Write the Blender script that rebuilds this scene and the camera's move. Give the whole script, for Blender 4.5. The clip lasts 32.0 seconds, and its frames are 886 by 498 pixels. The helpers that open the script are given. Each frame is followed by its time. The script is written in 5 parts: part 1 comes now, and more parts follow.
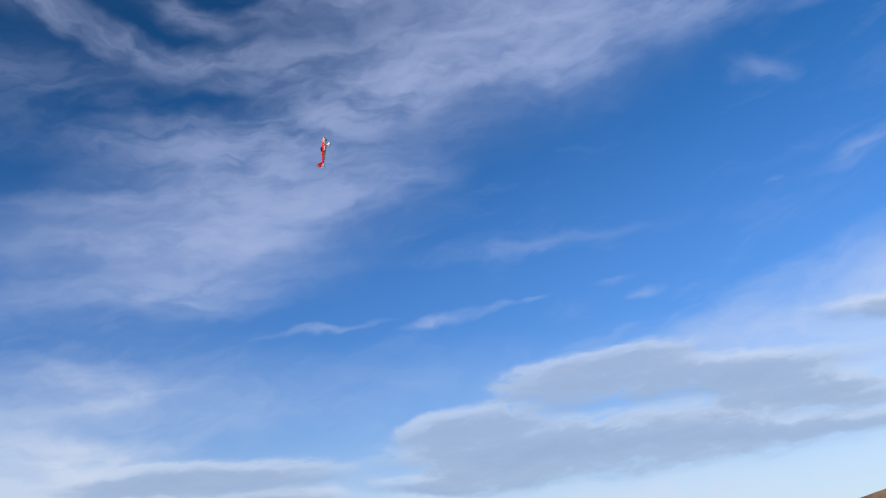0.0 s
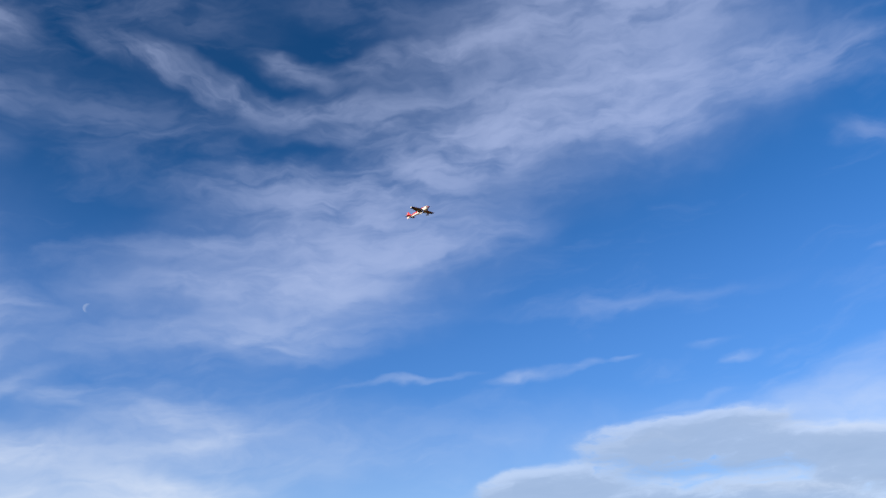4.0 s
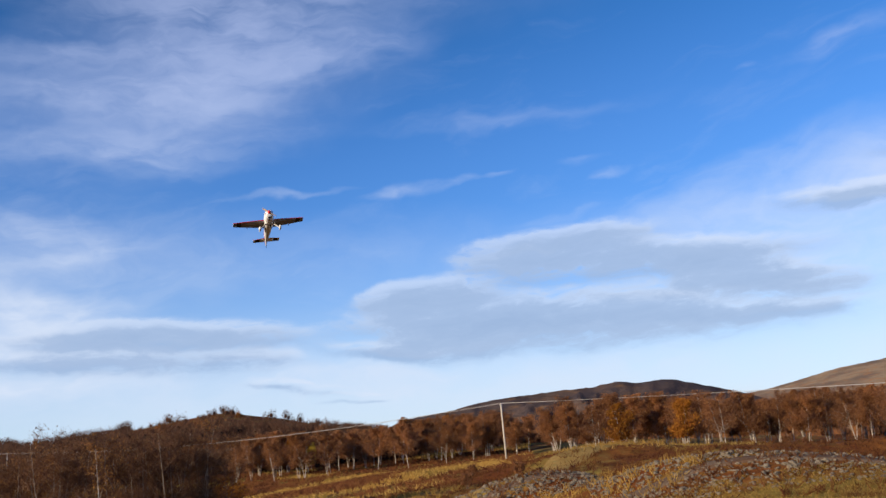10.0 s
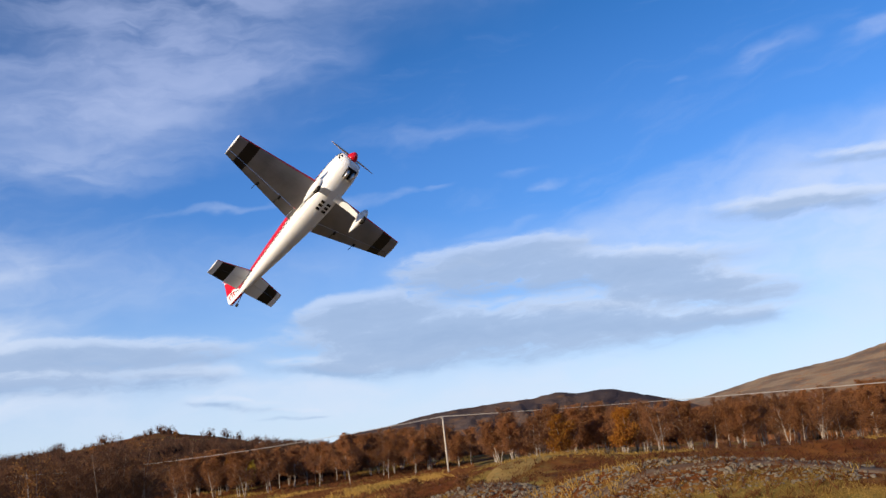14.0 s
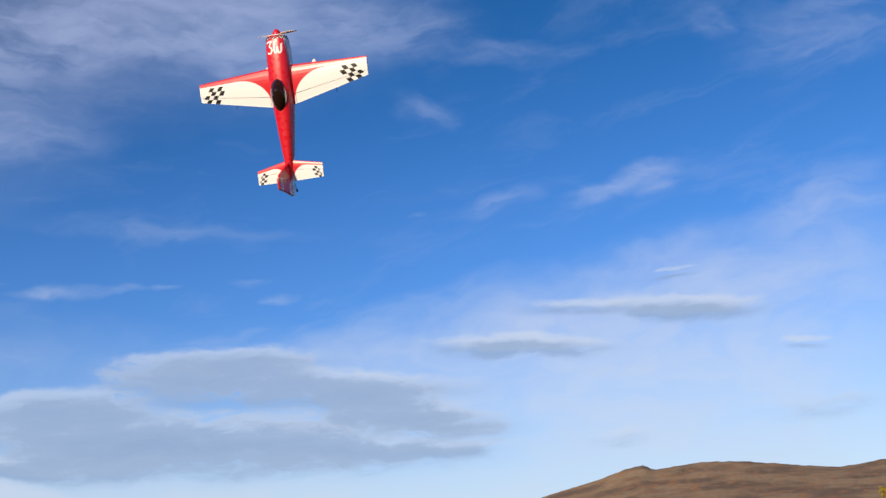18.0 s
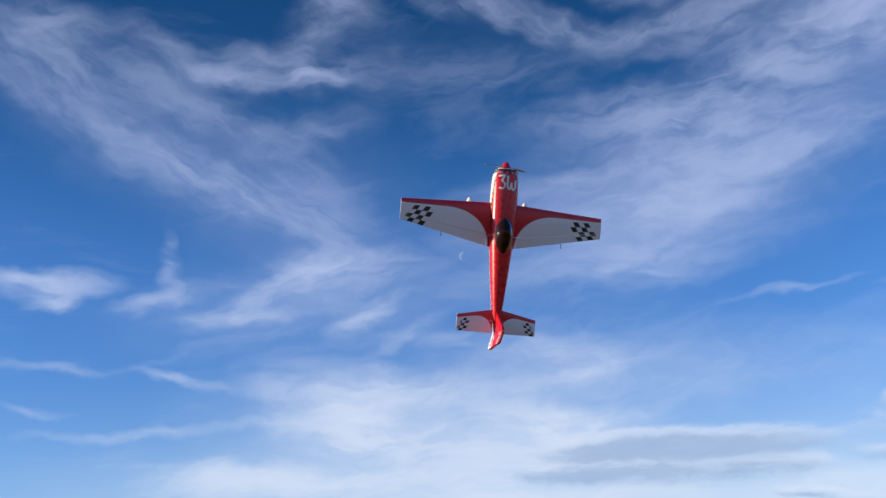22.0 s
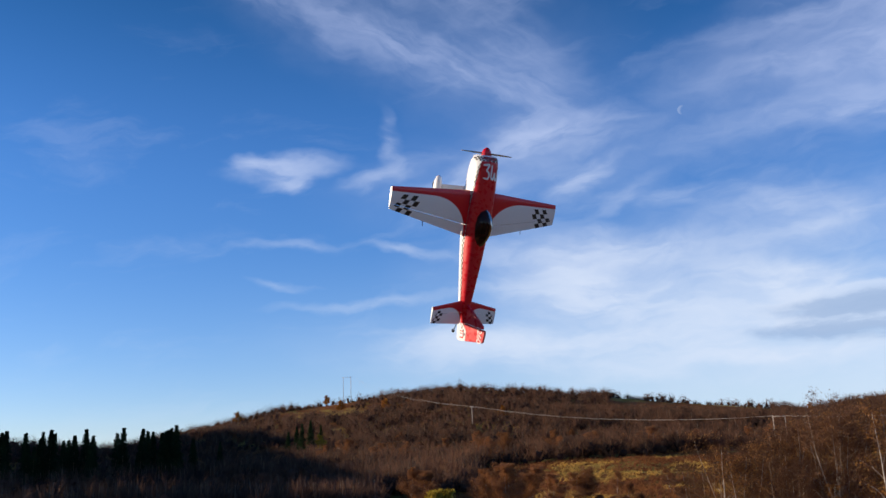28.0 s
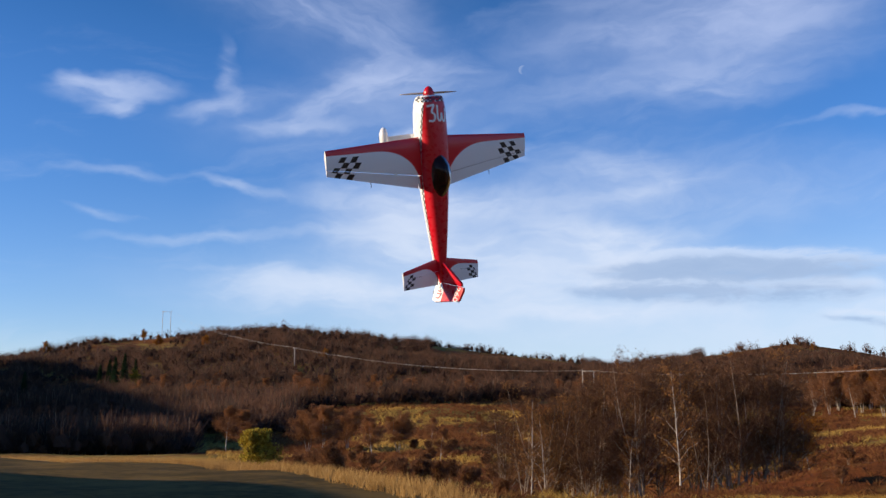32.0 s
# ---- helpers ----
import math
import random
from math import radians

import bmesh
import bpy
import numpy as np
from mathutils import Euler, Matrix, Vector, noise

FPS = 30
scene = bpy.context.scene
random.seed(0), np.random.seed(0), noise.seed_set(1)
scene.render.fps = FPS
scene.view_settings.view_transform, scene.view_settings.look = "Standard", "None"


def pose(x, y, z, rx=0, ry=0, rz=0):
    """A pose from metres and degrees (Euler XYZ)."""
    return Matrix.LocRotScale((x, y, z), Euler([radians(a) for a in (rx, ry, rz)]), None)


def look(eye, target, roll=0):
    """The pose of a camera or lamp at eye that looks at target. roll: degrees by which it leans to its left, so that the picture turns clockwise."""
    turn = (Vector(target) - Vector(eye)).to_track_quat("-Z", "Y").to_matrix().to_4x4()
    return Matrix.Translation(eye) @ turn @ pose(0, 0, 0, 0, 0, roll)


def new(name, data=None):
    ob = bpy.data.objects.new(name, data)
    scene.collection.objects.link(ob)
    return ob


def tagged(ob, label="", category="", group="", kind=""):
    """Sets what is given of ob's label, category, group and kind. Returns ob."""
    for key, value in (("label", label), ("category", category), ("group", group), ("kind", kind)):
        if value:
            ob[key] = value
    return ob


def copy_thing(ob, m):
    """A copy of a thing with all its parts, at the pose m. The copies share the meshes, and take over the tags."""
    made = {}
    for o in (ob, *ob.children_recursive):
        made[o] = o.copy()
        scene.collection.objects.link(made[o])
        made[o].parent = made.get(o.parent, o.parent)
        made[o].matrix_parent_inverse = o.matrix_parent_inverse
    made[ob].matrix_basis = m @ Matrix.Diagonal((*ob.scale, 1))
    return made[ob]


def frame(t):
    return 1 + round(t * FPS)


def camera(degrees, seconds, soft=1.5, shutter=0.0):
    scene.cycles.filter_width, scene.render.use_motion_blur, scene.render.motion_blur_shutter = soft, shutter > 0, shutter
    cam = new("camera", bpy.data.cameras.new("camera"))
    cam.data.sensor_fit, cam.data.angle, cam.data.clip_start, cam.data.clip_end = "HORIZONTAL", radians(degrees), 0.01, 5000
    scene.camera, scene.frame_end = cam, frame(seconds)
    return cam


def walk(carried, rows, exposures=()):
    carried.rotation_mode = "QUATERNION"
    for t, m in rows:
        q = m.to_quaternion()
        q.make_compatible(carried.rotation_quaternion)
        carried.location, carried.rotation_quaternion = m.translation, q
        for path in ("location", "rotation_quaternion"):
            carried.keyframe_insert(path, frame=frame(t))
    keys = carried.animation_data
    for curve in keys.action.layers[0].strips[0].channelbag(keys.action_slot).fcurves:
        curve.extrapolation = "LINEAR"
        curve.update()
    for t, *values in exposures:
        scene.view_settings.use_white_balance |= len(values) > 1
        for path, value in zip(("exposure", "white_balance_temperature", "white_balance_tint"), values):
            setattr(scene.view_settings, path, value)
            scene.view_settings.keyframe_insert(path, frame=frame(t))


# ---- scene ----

# ---- camera: hand held, turning on the spot ----
EYE = (0.0, 0.0, 1.7)
cam = camera(50.16, 32.0)
TURNS = [
    (0, 110.96, 7.18, 0.17), (0.5, 110.88, 5.66, 0.18), (1, 112.23, 5.41, 1.01), (1.5, 114.31, 5.11, 1.13),
    (2, 114.77, 4.47, 2.05), (2.5, 114.40, 4.82, 1.58), (4.5, 114.68, 1.22, 6.29), (5, 116.41, -1.66, 8.21),
    (5.5, 116.61, -3.01, 9.25), (6, 115.12, -2.81, 8.21), (6.5, 113.95, -2.47, 9.71), (7, 112.61, -1.35, 9.12),
    (7.5, 111.22, -0.68, 6.75), (8, 109.53, 0.83, 5.04), (8.5, 107.62, 3.25, 2.49), (9, 105.03, 2.29, 0.62),
    (9.5, 103.81, 2.96, -3.39), (10, 102.89, 5.18, -2.74), (10.5, 101.40, 5.35, -2.02), (11, 100.69, 4.96, -0.92),
    (11.5, 99.68, 5.38, -0.59), (12, 98.48, 6.11, -0.20), (12.5, 98.42, 8.08, -2.88), (13, 98.70, 7.92, -2.00),
    (13.5, 100.41, 7.68, -1.13), (14, 103.35, 6.63, -6.16), (14.5, 103.55, 7.71, -13.02), (14.7, 102.71, 7.73, -17.83),
    (15, 102.63, 7.77, -25.04), (15.3, 105.11, 7.61, -29.63), (17.5, 107.81, 5.99, -28.49), (18, 108.85, 4.15, -23.70),
    (18.5, 111.25, 2.88, -18.69), (19, 112.01, 2.86, -14.29), (19.5, 112.33, 1.10, -4.95), (20, 110.34, 3.63, -1.03),
    (20.5, 108.90, 3.68, 9.07), (21, 112.21, 2.42, 17.85), (21.5, 112.99, 2.06, 21.86), (22, 111.32, 2.68, 27.52),
    (22.5, 111.04, 2.92, 27.74), (23, 110.87, 2.53, 27.88), (23.5, 111.31, 0.97, 29.61), (24, 112.51, 0.27, 30.45),
    (24.5, 112.63, -0.07, 30.21), (25, 111.39, -0.54, 31.40), (25.5, 110.37, -0.34, 33.63), (26, 108.79, -0.29, 35.73),
    (26.5, 106.53, 0.10, 37.14), (28.5, 102.58, 2.81, 41.18), (29, 101.35, 5.40, 35.81), (29.5, 100.04, 4.60, 32.63),
    (30, 99.74, 2.73, 31.56), (30.5, 100.44, 1.39, 30.13), (31, 101.17, 0.68, 29.84), (31.5, 101.32, 0.58, 30.16),
    (32, 100.17, 0.16, 30.33),
]
walk(cam, [(t, pose(*EYE, rx, ry, rz)) for t, rx, ry, rz in TURNS], [(0.0, 0.12), (2.5, 0.14), (5.0, 0.27), (15.0, 0.25), (17.5, 0.05), (19.0, 0.12), (22.0, 0.24), (32.0, 0.29)])

# ---- sky and sun ----
SUN_AZ, SUN_EL = -124.0, 14.0      # degrees, clockwise from the y axis


class Nodes:
    """Short hand for building node trees."""

    def __init__(self, tree):
        self.tree = tree

    def add(self, kind):
        return self.tree.nodes.new(kind)

    def link(self, a, b):
        self.tree.links.new(a, b)

    def put(self, socket, value):
        if isinstance(value, bpy.types.NodeSocket):
            self.link(value, socket)
        else:
            socket.default_value = value

    def math(self, op, a, b=0.0, c=0.0, clamp=False):
        n = self.add("ShaderNodeMath")
        n.operation, n.use_clamp = op, clamp
        for i, v in enumerate((a, b, c)):
            self.put(n.inputs[i], v)
        return n.outputs[0]

    def vmath(self, op, a, b=None):
        n = self.add("ShaderNodeVectorMath")
        n.operation = op
        self.put(n.inputs[0], a)
        if b is not None:
            self.put(n.inputs[1], b)
        return n.outputs["Value"] if op in ("LENGTH", "DOT_PRODUCT") else n.outputs[0]

    def ramp(self, value, a, b, lo=0.0, hi=1.0, smooth=True):
        n = self.add("ShaderNodeMapRange")
        n.interpolation_type = "SMOOTHSTEP" if smooth else "LINEAR"
        for i, v in enumerate((value, a, b, lo, hi)):
            self.put(n.inputs[i], v)
        return n.outputs[0]

    def mix(self, fac, a, b, blend="MIX"):
        n = self.add("ShaderNodeMix")
        n.data_type, n.blend_type = "RGBA", blend
        self.put(n.inputs["Factor"], fac)
        self.put(n.inputs[6], a if isinstance(a, bpy.types.NodeSocket) else (*a[:3], 1.0))
        self.put(n.inputs[7], b if isinstance(b, bpy.types.NodeSocket) else (*b[:3], 1.0))
        return n.outputs[2]

    def noise(self, vector, scale, detail=4.0, rough=0.55, distortion=0.0, colour=False):
        n = self.add("ShaderNodeTexNoise")
        self.put(n.inputs["Vector"], vector)
        self.put(n.inputs["Scale"], scale)
        self.put(n.inputs["Detail"], detail)
        self.put(n.inputs["Roughness"], rough)
        self.put(n.inputs["Distortion"], distortion)
        return n.outputs["Color" if colour else "Fac"]

    def join(self, x, y, z=0.0):
        n = self.add("ShaderNodeCombineXYZ")
        for i, v in enumerate((x, y, z)):
            self.put(n.inputs[i], v)
        return n.outputs[0]

    def split(self, v):
        n = self.add("ShaderNodeSeparateXYZ")
        self.put(n.inputs[0], v)
        return n.outputs

    def mapping(self, v, loc=(0, 0, 0), rot=(0, 0, 0), scale=(1, 1, 1), kind="TEXTURE"):
        n = self.add("ShaderNodeMapping")
        n.vector_type = kind
        self.put(n.inputs[0], v)
        n.inputs[1].default_value, n.inputs[2].default_value, n.inputs[3].default_value = loc, rot, scale
        return n.outputs[0]


# clouds: azimuth, elevation, half length, half width, tilt (degrees) and strength
RISING_A = [
    (-11.6, 33, 3.5, 0.82, 10, 0.7), (-35.9, 28.1, 4.3, 1.16, 12, 0.3), (-35.5, 20.5, 2.6, 1.16, 31, 0.55), (-30.9, 19.6, 4.6, 0.48, 12, 0.35), (-31.9, 17.4, 2.1, 0.75, 32, 0.5),
    (-32.8, 18.2, 4.1, 0.34, 11, 0.3), (-30.1, 16.5, 3.4, 0.34, 18, 0.3), (37.7, 16.9, 5.6, 0.68, 9, 0.35), (24.4, 15.5, 5.4, 1.03, 11, 0.3), (-33.9, 34.8, 3.2, 1.16, 16, 0.42),
    (-36.7, 18.9, 5, 0.82, 21, 0.7), (-32.8, 20.6, 3.8, 0.89, 9, 0.7), (-43.9, 18.3, 2.4, 0.68, 9, 0.55), (-31.8, 17.5, 1.9, 0.55, 21, 0.6), (-29.7, 16.1, 2.5, 0.34, 21, 0.3),
]
RISING_B = [
    (-50.3, 17.9, 1.5, 0.44, 9, 0.8),
]
LEVEL_A = [
    (-2.9, 36, 7.2, 0.96, 8, 0.6), (11.7, 37.7, 9.7, 2.91, 1, 0.8), (10.9, 32.6, 8.9, 2.22, -1, 0.85), (0.8, 31.2, 9, 1.54, 0, 0.7), (12.3, 30.3, 4.2, 1.2, -1, 0.5),
    (-6.5, 32.8, 8.7, 1.09, 7, 0.45), (-0.6, 29.8, 6.7, 1.54, 7, 0.55), (-10.1, 28.6, 10.3, 1.3, 4, 0.65), (-9.2, 26.8, 9.4, 1.44, 5, 0.65), (-18.5, 24.9, 5.1, 0.82, 2, 0.4),
    (-6.3, 24.8, 8.5, 1.64, 5, 0.8), (-16.9, 22.9, 7.5, 0.96, 3, 0.45), (-11.7, 22.3, 6.3, 1.37, 4, 0.65), (-15.1, 19.8, 9.4, 0.82, 3, 0.5), (-13.1, 19.1, 5.7, 0.82, 1, 0.35),
]
LEVEL_B = [
    (-13, 35.1, 2.4, 0.82, -11, 0.45), (-36.5, 32, 5.2, 1.3, 2, 0.55), (-28.7, 32.6, 6.4, 1.71, -1, 0.14), (-24.1, 31.4, 8.4, 1.3, 7, 0.16), (-19.4, 37.6, 5.2, 1.44, -6, 0.14),
    (-6.8, 38.7, 7.1, 1.16, -2, 0.14), (-19.1, 14.8, 4.7, 0.89, -4, 0.6), (-18.9, 13.3, 3.7, 0.55, 8, 0.5), (-24.6, 16.2, 4.2, 0.55, 2, 0.35), (1.7, 16.7, 2.4, 0.38, 5, 0.42),
    (5.4, 17, 1.3, 0.27, 7, 0.45), (8, 17.3, 0.9, 0.17, 6, 0.3), (12.9, 17.2, 1.1, 0.24, 1, 0.3), (14.4, 16.2, 1.2, 0.24, 2, 0.3), (-5.7, 17, 3.3, 0.21, 5, 0.3),
]
LEVEL_C = [
    (10.9, 14.1, 2, 0.27, 1, 0.45), (8.6, 20.2, 7.9, 0.48, 0, 0.16), (22, 31.9, 5.9, 1.71, 0, 0.5), (31, 29.9, 3.9, 0.68, -2, 0.4), (49.8, 27.1, 4.7, 1.16, -8, 0.4),
    (34.8, 21.1, 2, 0.48, 7, 0.6), (38, 21.5, 2.1, 0.65, 6, 0.9), (38.7, 20.7, 1.1, 0.34, 4, 0.6), (28.7, 21.2, 2.4, 0.55, 7, 0.55), (23.5, 20.8, 0.7, 0.17, 0, 0.35),
    (48.4, 18.3, 4.1, 1.09, 3, 0.5), (49.5, 19.6, 3.1, 0.68, 4, 0.3), (40, 14.8, 12, 1.37, 4, 0.3), (34.3, 10.8, 8.3, 1.37, -9, 0.3), (16, 8.7, 5.4, 0.44, -8, 0.6),
]
LEVEL_D = [
    (9.4, 12.6, 2.9, 0.27, 7, 0.5), (19.2, 11.5, 2.5, 0.21, -5, 0.4), (-41.1, 31.3, 2.6, 0.55, -4, 0.6), (-36, 31.3, 3.2, 0.55, 5, 0.55), (-34.3, 28.4, 1.4, 0.41, -8, 0.4),
    (-51.7, 33.1, 4.3, 1.44, 0, 0.5), (-40.1, 17.2, 3.6, 0.41, 4, 0.55), (-28.3, 21, 1.8, 0.21, 1, 0.3), (-52.4, 18.8, 1.3, 0.44, -3, 0.9), (-50.3, 18.7, 3, 0.68, 8, 1),
    (-43.3, 10.6, 6.2, 0.34, 3, 0.45), (-50.2, 11.6, 1.6, 0.24, -5, 0.28), (-42.6, 8.6, 3.6, 0.24, 0, 0.25), (-31.3, 13, 6.6, 0.96, -1, 1.1), (-31.2, 10.3, 5.5, 1.3, -6, 1.2),
]
LEVEL_E = [
    (-32.2, 11.7, 2.8, 0.68, -6, 0.8), (-21, 10.5, 3.8, 1.16, -11, 1), (-24.9, 7.9, 5.9, 1.5, -1, 0.9), (-36.5, 7.7, 7, 0.82, 0, 0.6), (-33.2, 14.6, 3.8, 0.48, -1, 0.35),
    (-49.5, 14.1, 3.2, 0.27, 3, 0.25), (-19.2, 6.4, 5.4, 0.51, -1, 0.7), (-1, 5.7, 6.1, 0.48, -8, 0.7), (-18.5, 10.3, 4.5, 0.82, -2, 0.6), (-21.9, 9.2, 2.9, 0.82, -10, 0.6),
    (11.3, 4.2, 7.6, 1.37, 6, 0.5), (0.4, 4.6, 6.3, 0.48, -8, 0.5), (-36, 7.3, 8.7, 1.16, 1, 0.7), (-20.5, 6.2, 6.1, 0.41, -2, 0.8), (-30.6, 5.9, 4.7, 0.68, -2, 0.6),
]
LEVEL_F = [
    (-7, 5.9, 2, 0.27, 1, 0.5),
]
FALLING_A = [
    (-22.5, 35.2, 4.3, 0.96, -13, 0.5), (-16.7, 33.3, 3.5, 0.75, -14, 0.7), (-33.2, 36.1, 2.9, 1.3, -13, 0.5), (-35.1, 24.8, 4, 1.71, -26, 0.14), (43.6, 29.9, 1.4, 0.75, -22, 0.4),
    (50.7, 28.5, 4.2, 1.16, -12, 0.45), (24.5, 27.3, 1.7, 0.75, -24, 0.3), (-51.4, 30.3, 5.2, 2.05, -24, 0.5), (-44.9, 30.2, 6.1, 1.44, -19, 0.42), (-43.2, 26, 5.6, 1.44, -18, 0.65),
    (-36.9, 27, 5.5, 1.71, -32, 0.22), (-36.5, 23.9, 5.6, 1.3, -12, 0.28), (-44.6, 32.4, 2.6, 0.82, -26, 0.35), (-34.8, 22.5, 3.8, 0.89, -18, 0.36), (-43.7, 19.9, 2.1, 0.55, -69, 0.6),
]
FALLING_B = [
    (-42.7, 13.6, 2.3, 0.34, -16, 0.45),
]
VEILS = [
    (-12.6, 23.1, 12.5, 3.93, 9, 0.75), (9.2, 34.3, 13.2, 5.81, 3, 0.85), (-35, 22.1, 7, 6.84, 28, 0.12), (-23.8, 11.9, 13.3, 3.76, 8, 0.45), (-7.2, 13.2, 23.5, 2.05, -1, 0.22),
    (36.6, 15.3, 16.2, 2.05, 7, 0.5), (36.1, 12, 16.9, 3.76, 5, 1.1), (38.7, 6.9, 12.9, 3.76, 2, 0.9), (23.6, 13, 9.6, 1.37, 7, 0.35), (-44, 26.8, 13.3, 3.08, -20, 0.25),
    (-34.8, 18.3, 10.3, 2.39, 6, 0.25), (-30.7, 11.6, 9.5, 3.08, -4, 0.45), (-22.7, 7, 21.5, 2.05, -2, 0.45), (-19.7, 9.6, 6, 2.39, -9, 0.35), (0.8, 4.6, 26.4, 2.05, -2, 0.7),
]
LENSES_A = [
    (12.4, 7.7, 14.2, 1.98, -3, 0.75), (10.9, 12.1, 6, 1.03, 1, 0.9), (15.2, 10.7, 10, 0.92, -2, 0.95), (22.3, 9, 5, 1.16, -10, 0.8), (2.6, 9.9, 3.9, 0.89, 1, 0.9),
    (6.7, 8, 7.9, 0.89, -3, 0.75), (3.1, 6.8, 4.3, 1.03, -1, 0.65), (20.6, 7, 6.1, 0.41, -5, 0.45), (29.2, 12.5, 5.4, 0.58, -5, 0.9), (39.5, 13.6, 4.3, 0.62, -8, 0.95),
    (32.8, 14.5, 2.9, 0.34, -6, 0.5), (46, 10.6, 1.6, 0.21, -9, 0.45), (39.3, 15.7, 1.6, 0.14, -1, 0.5), (34.9, 6.6, 2.1, 0.41, 0, 0.35), (46.1, 7.1, 3.6, 0.68, -2, 0.3),
]
LENSES_B = [
    (-12.4, 8.4, 7.7, 0.89, -3, 0.75), (-15.3, 7.1, 6.9, 0.68, -4, 0.6), (-0.4, 6.7, 3.9, 0.41, -9, 0.45), (-5.9, 5.2, 3.2, 0.21, -11, 0.5), (-2.2, 4.2, 1.8, 0.14, -2, 0.5),
    (-15.5, 8.5, 6, 0.62, -1, 0.55), (-18, 7.5, 5.2, 0.41, -2, 0.45), (-8.3, 6.9, 3.5, 0.48, -4, 0.5),
]


def make_sky():
    world = bpy.data.worlds.new("sky")
    scene.world = world
    world.use_nodes = True
    world.node_tree.nodes.clear()
    k = Nodes(world.node_tree)
    way = k.vmath("NORMALIZE", k.add("ShaderNodeTexCoord").outputs["Generated"])
    x, y, z = k.split(way)
    az = k.math("MULTIPLY", k.math("ARCTAN2", x, y), 57.2958)
    el = k.math("MULTIPLY", k.math("ARCSINE", z), 57.2958)
    spot = k.join(az, el, 0.0)
    warp = k.vmath("SUBTRACT", k.noise(spot, 0.17, 3.0, 0.5, colour=True), (0.5, 0.5, 0.5))
    warp2 = k.vmath("SUBTRACT", k.noise(k.mapping(spot, scale=(1.8, 1.0, 1)), 0.7, 3.0, 0.5, colour=True), (0.5, 0.5, 0.5))
    curl = k.vmath("ADD", spot, k.vmath("ADD", k.vmath("MULTIPLY", warp, (3.4, 2.0, 0)), k.vmath("MULTIPLY", warp2, (1.9, 1.2, 0))))
    even = k.vmath("ADD", spot, k.vmath("ADD", k.vmath("MULTIPLY", warp, (3.0, 0.8, 0)), k.vmath("MULTIPLY", warp2, (2.4, 0.55, 0))))

    def field(spot, rows, soft, core=0.0):
        total = 0.0
        sx, sy, _ = k.split(spot)
        for a, e, long, wide, tilt, power in rows:
            q = k.mapping(k.join(sx, sy, total), (a, e, 0), (0, 0, radians(tilt)), (long * soft, wide * soft, 1e6))
            total = k.math("ADD", k.ramp(k.vmath("LENGTH", q), 1.0, core, 0.0, power), total)
        return total

    def wisps(rows, tilt):
        """Strokes of ice cloud, combed out along their own direction."""
        comb = k.noise(k.mapping(curl, rot=(0, 0, radians(tilt)), scale=(3.4, 1.0, 1.0)), 0.55, 5.0, 0.55, 0.3)
        hair = k.noise(k.mapping(curl, rot=(0, 0, radians(tilt + 4)), scale=(4.5, 1.0, 1.0)), 1.9, 4.0, 0.5, 0.3)
        grain = k.math("ADD", k.math("MULTIPLY", comb, 0.76), k.math("MULTIPLY", hair, 0.24))
        return k.math("MULTIPLY", field(curl, rows, 1.6), k.ramp(grain, 0.34, 0.68, 0.22, 1.45))

    white = k.math("ADD", wisps(RISING_A + RISING_B, 14), wisps(LEVEL_A + LEVEL_B + LEVEL_C + LEVEL_D + LEVEL_E + LEVEL_F, 0))
    white = k.math("ADD", white, wisps(FALLING_A + FALLING_B, -26))
    puff = k.noise(k.mapping(curl, scale=(1.9, 1.0, 1)), 0.36, 8.0, 0.6, 0.4)
    sheet = k.math("MULTIPLY", field(curl, VEILS, 1.6), k.ramp(puff, 0.3, 0.72, 0.55, 1.25))
    thin = k.math("MULTIPLY", k.ramp(k.noise(k.mapping(curl, rot=(0, 0, radians(8)), scale=(4.0, 1.0, 1.0)), 0.3, 7.0, 0.6, 0.5), 0.5, 0.75), 0.16)
    white = k.math("ADD", k.math("ADD", k.math("MULTIPLY", white, 0.9), k.math("MULTIPLY", sheet, 0.8)), thin)
    white = k.math("SUBTRACT", 1.0, k.math("EXPONENT", k.math("MULTIPLY", white, -1.0)))
    white = k.math("MULTIPLY", white, k.ramp(el, 8.0, 25.0, 1.0, 0.74), clamp=True)
    haze = k.math("MULTIPLY", k.ramp(el, 15.0, 0.0, 0.0, 0.75), k.ramp(az, -58.0, -22.0, 0.08, 1.0))
    band = k.noise(k.mapping(even, scale=(5.0, 1.0, 1)), 0.7, 8.0, 0.66, 0.2)
    fray = k.noise(k.mapping(even, scale=(3.0, 1.0, 1)), 1.6, 6.0, 0.65, 0.3)
    lump = k.math("ADD", k.math("MULTIPLY", k.math("SUBTRACT", band, 0.5), 2.4), k.math("MULTIPLY", k.math("SUBTRACT", puff, 0.5), 0.9))
    lump = k.math("ADD", lump, k.math("MULTIPLY", k.math("SUBTRACT", fray, 0.5), 1.8))
    fray = k.math("MAXIMUM", k.math("ADD", lump, 1.0), 0.0)
    body = k.math("MULTIPLY", field(even, LENSES_A + LENSES_B, 1.5, 0.1), fray)
    grey = k.math("ADD", k.ramp(body, 0.1, 0.75, 0.0, 0.46), k.math("MULTIPLY", k.math("SUBTRACT", 1.0, k.math("EXPONENT", k.math("MULTIPLY", body, -0.8))), 0.42), clamp=True)
    edge = k.math("MULTIPLY", field(k.vmath("SUBTRACT", even, (0.0, 0.45, 0.0)), LENSES_A + LENSES_B, 1.5, 0.1), fray)
    rim = k.ramp(edge, 0.1, 0.6, 0.0, 0.6)

